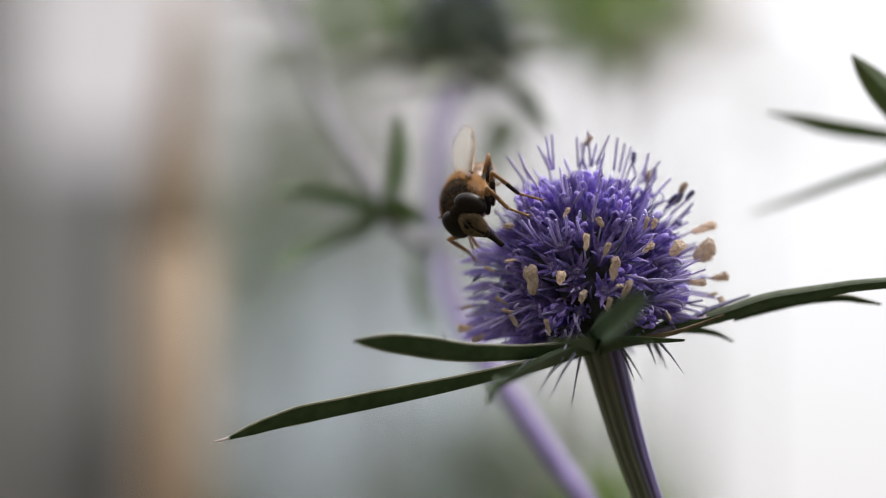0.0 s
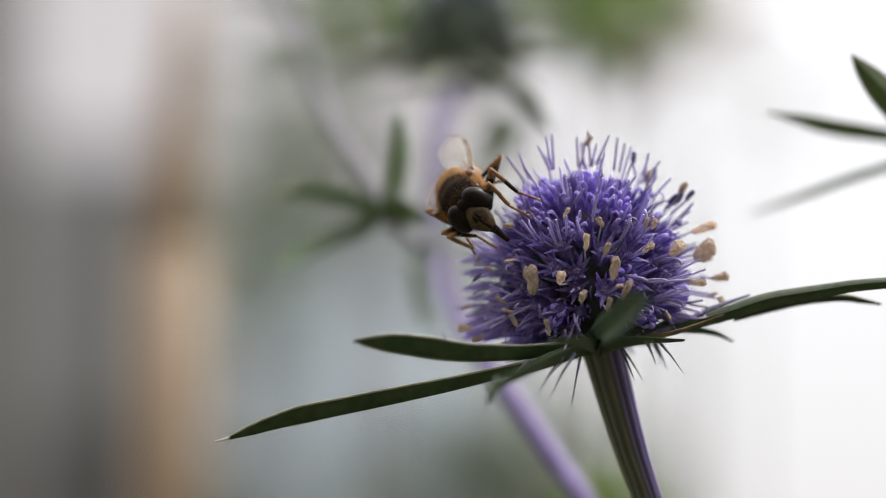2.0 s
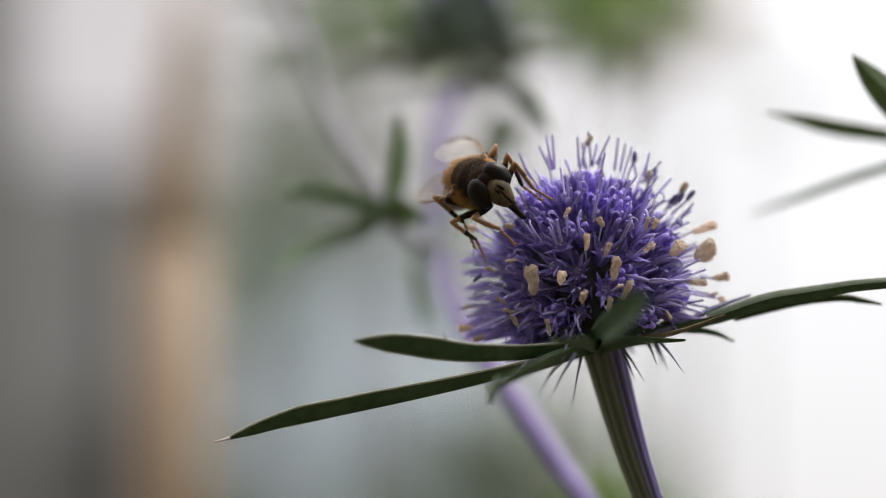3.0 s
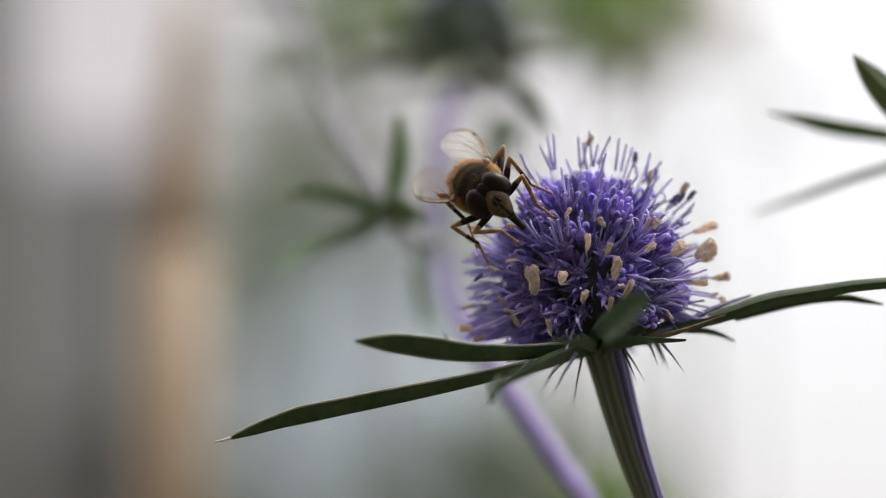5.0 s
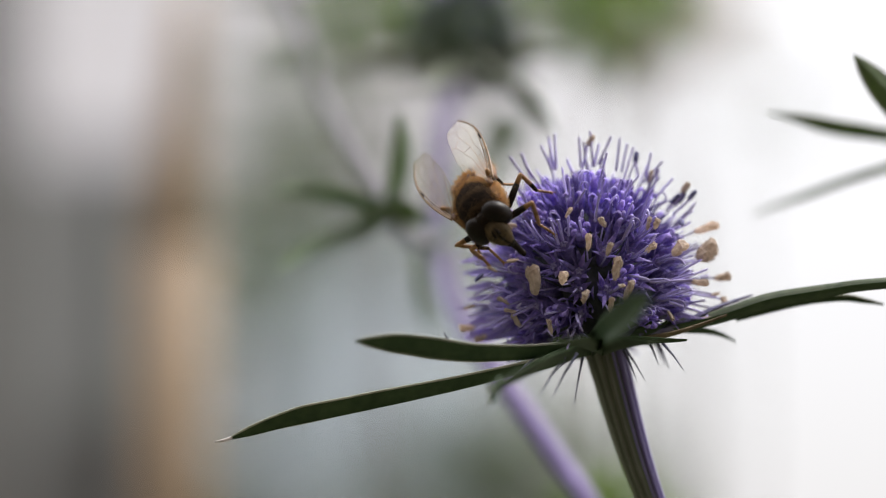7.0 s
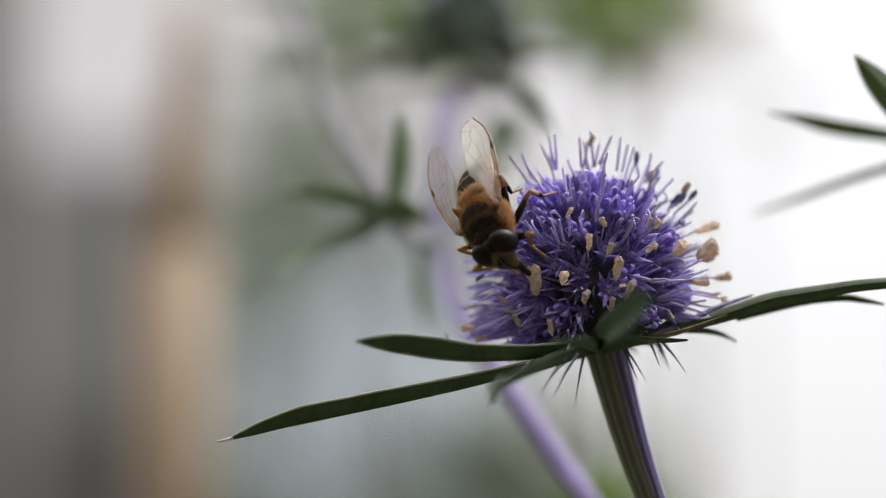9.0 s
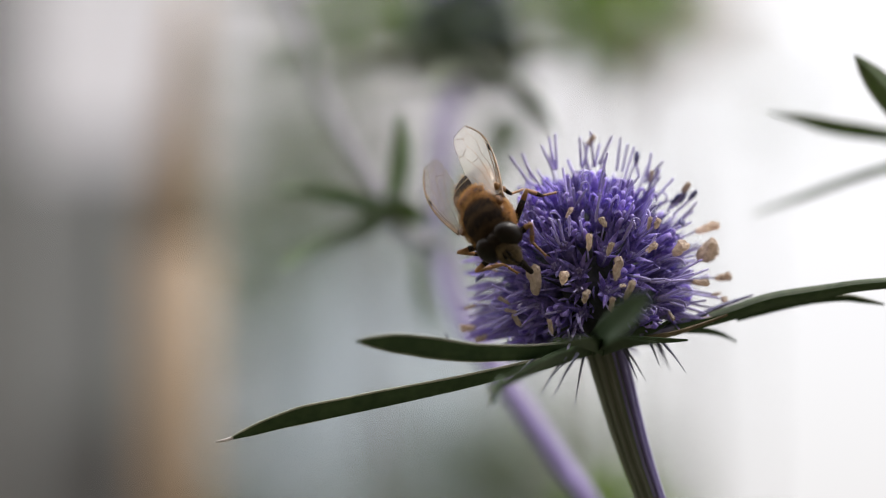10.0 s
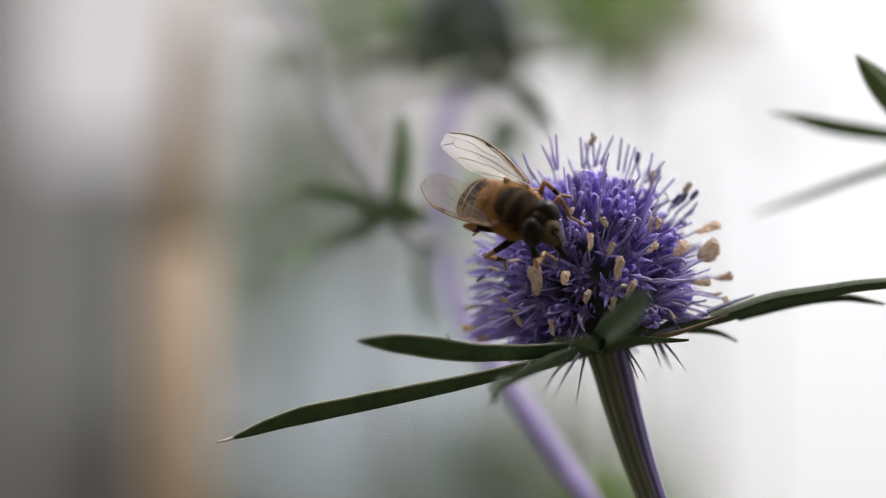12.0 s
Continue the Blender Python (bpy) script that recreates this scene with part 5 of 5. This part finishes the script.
def drone_fly():
    rng = random.Random(21)
    fly = thing("drone_fly", pose(0.001, 0.0016, 0.604), "brown and gold hairy drone fly feeding on the flower", "fly")
    BODY = (1.8, 2.12, 1.72)
    g = Geo().ball((0, -0.1, 0), BODY, 36, 48)
    for i, ids in enumerate(g.f):
        n = sum((g.v[k] for k in ids), Vector()) / len(ids) + Vector((0, 0.1, 0))
        n = Vector((n.x / BODY[0], n.y / BODY[1], n.z / BODY[2]))
        g.m[i] = 0 if n.z > -0.1 and (n.x / 0.93) ** 2 + ((n.y - 0.32) / 1.0) ** 2 < 0.9 else 1
    part("thorax", g, (THORAX, SCUTELLUM), fly, "dark brown banded thorax with golden rim")
    rim, back = [], []
    for _ in range(19000):
        p, nrm, n = on_ball(rng, (0, -0.1, 0), BODY)
        if n.z < -0.75:
            continue
        edge = max((n.x / 0.93) ** 2 + ((n.y - 0.32) / 1.0) ** 2, 0 if n.z > -0.1 else 9)
        if edge < rng.uniform(0.62, 1.08):
            if rng.random() < 0.32:
                band = max(math.exp(-((p.y - 0.25) / 0.2) ** 2), math.exp(-((p.y - 1.25) / 0.22) ** 2), 0.6 * math.exp(-((p.y + 0.8) / 0.2) ** 2))
                back.append((p, nrm, 1 if rng.random() < 0.22 + 0.78 * band else 0))
        else:
            rim.append((p, nrm, 0))
    tagged(part("thorax_fuzz", hairs(rim, rng, 0.36, (0, -0.35, 0.1), 0.012, 0.36), HAIR_GOLD, fly, "dense golden hair round the thorax"), kind="stuff")
    tagged(part("back_fuzz", hairs(back, rng, 0.25, (0, -0.12, 0), 0.013, 0.28), (HAIR_BROWN, HAIR_GREY), fly, "short dark brown hair in faint bands"), kind="stuff")
    spots = []
    for _ in range(900):
        p, nrm, n = on_ball(rng, (0, -2.05, 0.92), (1.15, 0.65, 0.46))
        if n.z > -0.3:
            spots.append((p, nrm, 0))
    tagged(part("shield_fuzz", hairs(spots, rng, 0.34, (0, -0.6, 0.1), 0.018), HAIR_GOLD, fly, "golden hair on the shield plate"), kind="stuff")
    part("scutellum", Geo().ball((0, -2.05, 0.92), (1.15, 0.65, 0.46), 10, 16), SCUTELLUM, fly, "rusty brown shield plate")
    for s in (-1, 1):
        part("wing_base", Geo().ball((1.72 * s, -0.25, 0.78), (0.32, 0.42, 0.26), 8, 12, lump=0.3, seed=s + 3), SCUTELLUM, fly, "rusty brown wing hinge")
    # abdomen: four plates and the tip, each lapping over the next
    path = [Vector((0, -1.6, -0.2)), Vector((0, -2.9, -0.28)), Vector((0, -4.1, -0.45)), Vector((0, -5.0, -0.72)), Vector((0, -5.6, -1.0)), Vector((0, -5.85, -1.12))]
    half = [1.4, 1.76, 1.78, 1.5, 0.95, 0.2]
    tall = [1.15, 1.22, 1.15, 0.98, 0.66, 0.15]
    spots, abdomen = [], None
    for k in range(5):
        g = Geo()
        n, sides = 24, 96
        first = 0
        for i in range(n + 1):
            t = i / n
            c = path[k].lerp(path[k + 1], t)
            bulge = 1 + 0.05 * math.sin(t * math.pi) + (0.03 if i >= n - 4 else 0)
            w, h = lerp(half[k], half[k + 1], t) * bulge, lerp(tall[k], tall[k + 1], t) * bulge
            for j in range(sides):
                a = 2 * math.pi * j / sides
                p = c + Vector((w * math.cos(a), 0, h * math.sin(a)))
                g.v.append(p)
                if math.sin(a) > -0.4 and rng.random() < (0.11 if abs(math.cos(a)) > 0.55 or i > n - 5 else 0.05) and k < 4:
                    nrm = Vector((math.cos(a) / w, 0, math.sin(a) / h)).normalized()
                    spots.append((p + Vector((rng.gauss(0, 0.09), rng.uniform(-0.2, 0.2), rng.gauss(0, 0.05))), nrm, 0))
        for i in range(n):
            for j in range(sides):
                a = i * sides + j
                b = i * sides + (j + 1) % sides
                across = abs(math.cos(2 * math.pi * (j + 0.5) / sides))
                g.slot = 2 if i >= n - 2 else 1 if (across > (0.42, 0.5, 0.66, 0.85, 2)[k] + 0.03 * abs(i - 9) and i < n - 4) else 0
                g.face(a, a + sides, b + sides, b)
        g.slot = 0
        g.face(*[n * sides + j for j in range(sides)])
        g.v = [p - WAIST for p in g.v]
        plate = part("abdomen_plate" if k else "abdomen", g, (ABDOMEN_DARK, ABDOMEN_GOLD, ABDOMEN_BAND), abdomen if k else fly)
        abdomen = abdomen or plate
    tagged(part("abdomen_fuzz", hairs([(p - WAIST, n, s) for p, n, s in spots], rng, 0.26, (0, -0.8, 0.05), 0.011), HAIR_GOLD, abdomen, "sparse golden hair"), kind="stuff")
    # head: two large eyes, a sunken brow between them and a dusted face drawn out downwards
    head = part("head", Geo().ball((0, 2.1, -0.1), (1.5, 0.6, 1.15), 14, 20), DARK_CUTICLE, fly)
    part("neck", Geo().tube([(0, 1.3, -0.2), (0, 2.0, -0.3)], [0.7, 0.6], sides=10), DARK_CUTICLE, fly)
    for s in (-1, 1):
        turn = Matrix.Rotation(radians(-14 * s), 3, "Y") @ Matrix.Rotation(radians(-26 * s), 3, "Z")
        eye = part("eye", Geo().ball((0.95 * s, 2.22, 0.1), (0.84, 0.76, 1.22), 28, 36, turn), EYE_BROWN, head, "large dull brown compound eye")
        spots = []
        for _ in range(900):
            n = Vector((rng.gauss(0, 1), rng.gauss(0, 1), rng.gauss(0, 1))).normalized()
            p = Vector((0.95 * s, 2.22, 0.1)) + turn @ Vector((n.x * 0.84, n.y * 0.76, n.z * 1.22))
            spots.append((p, turn @ n, 0))
        tagged(part("eye_hair", hairs(spots, rng, 0.09, (0, 0, 0), 0.006), HAIR_BROWN, eye), kind="stuff")
        part("antenna", Geo().tube([(0.12 * s, 3.1, -0.02), (0.17 * s, 3.3, -0.1), (0.2 * s, 3.5, -0.28), (0.22 * s, 3.52, -0.52)], [0.06, 0.08, 0.13, 0.06], sides=9), DARK_CUTICLE, head)
        part("bristle", Geo().tube([(0.22 * s, 3.5, -0.38), (0.36 * s, 3.66, -0.34), (0.5 * s, 3.76, -0.36)], [0.018, 0.012, 0.005], sides=5), DARK_CUTICLE, head)
    part("brow", Geo().ball((0, 2.36, 0.1), (0.9, 0.52, 1.02), 20, 26), DARK_CUTICLE, head)
    part("ocelli", Geo().ball((0, 2.2, 0.98), (0.16, 0.15, 0.11), 8, 10, lump=0.5), GLOSS_BLACK, head)
    face = Geo().tube([(0, 2.55, 0.35), (0, 2.72, 0.05), (0, 2.85, -0.4), (0, 2.92, -0.9), (0, 2.97, -1.35), (0, 2.98, -1.72), (0, 2.94, -2.0)],
                      [0.35, 0.62, 0.85, 0.88, 0.7, 0.52, 0.28], [0.3, 0.44, 0.5, 0.53, 0.5, 0.42, 0.24], 22, (0, 1, 0))
    part("face", face, FACE, head, "olive tan dusted face with a dark stripe")
    part("face_stripe", Geo().tube([(0, 3.27, -0.35), (0, 3.36, -0.6), (0, 3.42, -0.95), (0, 3.42, -1.3), (0, 3.37, -1.65), (0, 3.22, -1.95)],
                                   [0.07, 0.1, 0.12, 0.12, 0.14, 0.12], [0.05, 0.06, 0.06, 0.07, 0.07, 0.05], 10, (0, 1, 0)), DARK_CUTICLE, head, "dark middle stripe of the face")
    part("face_knob", Geo().ball((0, 3.4, -1.0), (0.17, 0.12, 0.19), 10, 14), GLOSS_BLACK, head, "small shining knob on the face")
    part("mouth_edge", Geo().tube([(0.3, 2.95, -1.72), (0.22, 3.22, -1.9), (0, 3.32, -1.98), (-0.22, 3.22, -1.9), (-0.3, 2.95, -1.72)], [0.1, 0.14, 0.16, 0.14, 0.1], sides=8), GLOSS_BLACK, head, "shining black mouth edge")
    spots = []
    for _ in range(1600):
        p, nrm, n = on_ball(rng, (0, 2.88, -0.75), (0.88, 0.52, 0.95))
        if n.y > -0.2 and abs(n.x) > 0.16:
            spots.append((p, nrm, 0))
    for _ in range(2200):
        p, nrm, n = on_ball(rng, (0, 2.36, 0.1), (0.9, 0.52, 1.02))
        if n.y > -0.3:
            spots.append((p, nrm, 1))
    tagged(part("face_hair", hairs(spots, rng, 0.13, (0, 0.1, -0.2), 0.011), (HAIR_PALE, HAIR_BROWN), head), kind="stuff")
    part("proboscis", Geo().tube(curve([(0, 2.85, -1.85), (0.03, 2.95, -2.3), (0.06, 3.12, -2.8), (0.08, 3.36, -3.4)], 4),
                                 [0.36, 0.35, 0.33, 0.31, 0.29, 0.27, 0.25, 0.24, 0.23, 0.22, 0.21, 0.2, 0.14], sides=10), DARK_CUTICLE, fly, "black proboscis reaching into a floret")
    wings = {s: wing(fly, s) for s in (-1, 1)}
    legs = {name: leg(fly, long[3:], i) for i, (name, long) in enumerate(LEGS.items())}
    return fly, wings, legs, abdomen


FLY_THING, FLY_WINGS, FLY_LEGS, FLY_ABDOMEN = drone_fly()


# ---- what moves ----
def sampled(rows, t):
    """The values of rows of (seconds, values...) at t, eased from row to row."""
    if t <= rows[0][0]:
        return rows[0][1:]
    for a, b in zip(rows, rows[1:]):
        if t <= b[0]:
            s = (t - a[0]) / (b[0] - a[0])
            s = s * s * (3 - 2 * s)
            return tuple(lerp(p, q, s) for p, q in zip(a[1:], b[1:]))
    return rows[-1][1:]


def body_pose(t):
    rows = FLY
    for a, b in zip(rows, rows[1:]):
        if t <= b[0] or b is rows[-1]:
            s = (t - a[0]) / (b[0] - a[0])
            s = s * s * (3 - 2 * s)
            place = Vector(a[1:4]).lerp(Vector(b[1:4]), s)
            turn = pose(0, 0, 0, *a[4:]).to_quaternion().slerp(pose(0, 0, 0, *b[4:]).to_quaternion(), s)
            return Matrix.LocRotScale(O + place * MM, turn, None)


def along(start, way, outward):
    """A pose at start with z along way and x as near to outward as may be."""
    z = way.normalized()
    x = (outward - z * outward.dot(z)).normalized()
    return Matrix.Translation(start * MM) @ Matrix((x, z.cross(x), z)).transposed().to_4x4()


def leg_poses(name, foot):
    """Thigh, shin and foot of a leg whose claws are at foot, in the body's axes."""
    hx, hy, hz, fe, ti, ta = LEGS[name]
    hip, side = Vector((hx, hy, hz)), Vector((math.copysign(1, hx), 0, 0))
    bend = (side * 0.65 + Vector((0, 0.2 if hy > 1 else -0.3 if hy < -1 else 0.0, 0.9))).normalized()
    reach = foot - hip
    most = (fe + ti + ta) * 0.985
    if reach.length > most:
        reach = reach.normalized() * most
        foot = hip + reach
    ankle = foot - (reach.normalized() * 0.8 - bend * 0.35).normalized() * ta
    to = ankle - hip
    d = min(max(to.length, abs(fe - ti) + 0.3), (fe + ti) * 0.995)
    to = to.normalized() * d
    ankle = hip + to
    u = to.normalized()
    a = (fe * fe - ti * ti + d * d) / (2 * d)
    h = math.sqrt(max(fe * fe - a * a, 0))
    out = (bend - u * bend.dot(u)).normalized()
    knee = hip + u * a + out * h
    return along(hip, knee - hip, side + Vector((0, 0.1, 0))), along(knee, ankle - knee, side + Vector((0, 0.1, 0))), along(ankle, foot - ankle, side + Vector((0, 0.1, 0)))


def wing_pose(side, way):
    way = Vector(way).normalized()
    return along(WING_ROOT[side], way, Vector((side, 0, -0.12)))

# the fly: seconds, millimetres from O, degrees
FLY = [(0, 1.62, 1.55, 3.61, -48.6, 45.7, 138.9),
       (0.7, 1.73, 1.53, 3.80, -52.9, 43.9, 143.2),
       (1.5, 1.86, 1.46, 4.17, -50.4, 46.2, 144.7),
       (2, 1.50, 1.35, 3.85, -44.7, 48.8, 157.0),
       (2.2, 1.55, 1.08, 3.72, -41.7, 51.5, 162.3),
       (2.3, 1.69, 1.00, 4.41, -33.5, 53.0, 168.1),
       (2.5, 1.87, 0.84, 4.73, -30.0, 51.1, 175.4),
       (2.7, 2.43, 0.73, 4.69, -15.7, 54.0, -164.9),
       (3, 2.35, 0.49, 4.93, -17.4, 49.4, -167.3),
       (3.2, 2.47, 0.42, 5.02, -13.1, 54.6, -157.5),
       (4.8, 2.97, -0.46, 4.31, -22.0, 51.2, -174.9),
       (5, 2.44, -0.52, 4.43, -31.1, 48.3, 175.9),
       (5.5, 2.31, -1.05, 3.84, -54.1, 43.2, 153.8),
       (6, 2.35, -1.49, 3.63, -56.5, 42.2, 151.7),
       (6.5, 2.47, -2.02, 3.49, -48.7, 44.5, 159.7),
       (7, 2.57, -2.99, 2.79, -56.5, 41.5, 153.3),
       (7.2, 2.74, -3.17, 2.52, -59.9, 39.0, 152.2),
       (8.8, 2.93, -3.61, 1.40, -71.5, 31.6, 146.3),
       (9, 2.95, -3.62, 1.46, -76.4, 29.9, 142.8),
       (9.5, 2.97, -3.48, 1.49, -74.3, 30.9, 144.1),
       (10, 3.07, -3.25, 1.61, -66.0, 37.1, 154.8),
       (10.1, 3.11, -3.05, 2.69, -64.2, 42.1, 159.6),
       (10.2, 3.34, -2.99, 2.88, -58.6, 45.2, 167.0),
       (10.3, 3.90, -3.07, 2.50, -52.3, 48.4, 176.0),
       (10.5, 4.03, -3.54, 2.80, -37.1, 49.7, -165.6),
       (11, 3.92, -3.88, 2.83, -34.4, 50.7, -165.6),
       (11.2, 4.73, -4.03, 2.53, -41.6, 50.0, -169.1),
       (11.5, 4.86, -4.67, 2.16, -38.9, 50.9, -158.9),
       (12, 4.96, -4.89, 2.13, -39.8, 50.7, -158.2)]
WING_LEFT = [(0, -0.06, -1.0, 0.07), (1.5, -0.03, -1.0, 0.0), (2.5, -0.1, -0.99, -0.1), (3.2, -0.17, -0.98, -0.04), (5, -0.1, -1.0, 0.0), (6, -0.02, -1.0, -0.06),
             (7.2, -0.06, -1.0, 0.02), (9, -0.06, -1.0, -0.08), (10, -0.08, -1.0, -0.05), (10.5, -0.19, -0.98, 0.02), (11, -0.17, -0.98, 0.02), (12, -0.2, -0.97, 0.03)]
WING_RIGHT = [(0, 0.06, -0.98, -0.2), (2.5, 0.06, -0.98, -0.22), (3.2, 0.0, -0.99, -0.15), (5, 0.14, -0.99, -0.04), (6, 0.25, -0.97, -0.04), (7, 0.18, -0.98, 0.04), (9, 0.18, -0.98, -0.08),
              (10, 0.15, -0.98, -0.1), (10.5, 0.0, -0.99, -0.15), (12, -0.02, -0.99, -0.12)]
# where each foot holds on: seconds, millimetres from O
FEET = {}
FEET["front_left"] = [(0, (6.3, 0.0, 2.4)), (2.2, (6.3, 0.0, 2.4)), (2.5, (7.1, -0.2, 2.8)), (2.7, (7.4, -0.4, 2.8)), (3, (7.9, 0.0, 3.6)), (3.2, (7.1, 0.8, 4.0)), (4.8, (7.8, -0.9, 2.4)), (5, (7.9, -1.1, 2.2)),
        (6.5, (8.0, -1.1, 2.3)), (7, (7.9, -1.6, 0.9)), (7.2, (7.8, -1.7, 0.5)), (8.8, (7.1, -2.1, -0.7)), (10, (7.2, -2.1, -0.7)), (10.2, (9.0, -1.9, 1.9)), (10.5, (9.8, -2.2, 1.5)), (12, (9.9, -2.2, 1.5))]
FEET["mid_left"] = [(0, (7.3, 0.3, 3.6)), (2.5, (7.1, 0.4, 3.6)), (3, (7.2, 0.4, 3.6)), (3.2, (8.6, 3.5, 8.0)), (3.6, (7.8, 0.6, 4.2)), (4.8, (7.9, 0.5, 4.1)), (7, (7.8, 0.6, 4.2)), (10.2, (8.0, 0.5, 4.2)),
        (11, (8.0, 0.5, 4.2)), (11.5, (9.0, -0.2, 3.8)), (12, (9.0, -0.2, 3.8))]
FEET["hind_left"] = [(0, (4.2, 3.2, 5.2)), (3, (4.5, 2.8, 5.4)), (5, (4.8, 1.5, 5.0)), (7.2, (5.0, 0.6, 4.8)), (9, (5.4, 0.0, 4.4)), (10.2, (5.6, 0.3, 4.4)), (11, (6.2, 0.0, 4.6)), (12, (6.8, -0.8, 4.3))]
FEET["front_right"] = [(0, (2.5, 5.0, -0.4)), (2.2, (2.7, 3.8, -0.4)), (2.5, (3.9, 1.3, 0.3)), (3, (5.2, -0.2, 0.3)), (5, (5.4, -0.3, 0.4)), (5.5, (3.4, 2.0, -0.4)), (6.5, (3.3, 2.0, -0.7)), (7.2, (3.3, 2.1, -1.2)),
        (8.8, (5.2, -0.5, -1.8)), (10, (5.2, -0.5, -1.8)), (10.5, (6.4, -1.4, -2.3)), (11.2, (6.5, -1.4, -2.2)), (11.5, (7.9, -2.1, -1.0)), (12, (7.9, -2.1, -1.0))]
FEET["mid_right"] = [(0, (2.6, 4.0, 0.6)), (1.5, (4.0, 1.2, 0.1)), (2.2, (4.0, 1.2, 0.2)), (2.5, (2.1, 5.5, 0.8)), (3, (3.1, 2.5, -0.6)), (5, (3.2, 2.2, -0.8)), (5.5, (4.2, 0.6, -0.9)), (7, (4.3, 0.4, -1.0)),
        (7.2, (3.9, 0.9, -1.1)), (9, (3.3, 1.9, -1.0)), (10.2, (3.9, 1.0, -1.1)), (11, (4.1, 0.7, -1.3)), (12, (4.3, 0.5, -1.4))]
FEET["hind_right"] = [(0, (2.2, 2.5, 0.3)), (3, (2.3, 1.5, 0.2)), (5, (2.4, 1.2, 0.2)), (7.2, (2.5, 1.2, -0.2)), (9, (2.1, 1.0, 0.2)), (10.2, (2.0, 0.8, 0.8)), (11, (1.6, 0.5, 1.3)), (12, (1.9, 0.3, 1.1))]


# how far the abdomen hangs, in degrees
ABDOMEN_BEND = [(0, 8), (1.5, 10), (2.5, 18), (3.2, 18), (5, 14), (7.2, 10), (9, 2), (10.2, 2), (12, 8)]


def motions():
    times = sorted({round(i * 0.25, 2) for i in range(49)} | {r[0] for r in FLY})
    bodies = {t: body_pose(t) for t in times}
    walk(FLY_THING, [(t, bodies[t]) for t in times])
    for side, rows in ((-1, WING_LEFT), (1, WING_RIGHT)):
        walk(FLY_WINGS[side], [(r[0], wing_pose(side, r[1:])) for r in rows])
    walk(FLY_ABDOMEN, [(t, Matrix.Translation(WAIST * MM) @ pose(0, 0, 0, bend)) for t, bend in ABDOMEN_BEND])
    for name, parts in FLY_LEGS.items():
        keyed = []
        for t in times:
            spot = bodies[t].inverted() @ (O + Vector(sampled([(r[0], *r[1]) for r in FEET[name]], t)) * MM)
            keyed.append((t, leg_poses(name, spot / MM)))
        for k in range(3):
            walk(parts[k], [(t, p[k]) for t, p in keyed])


motions()
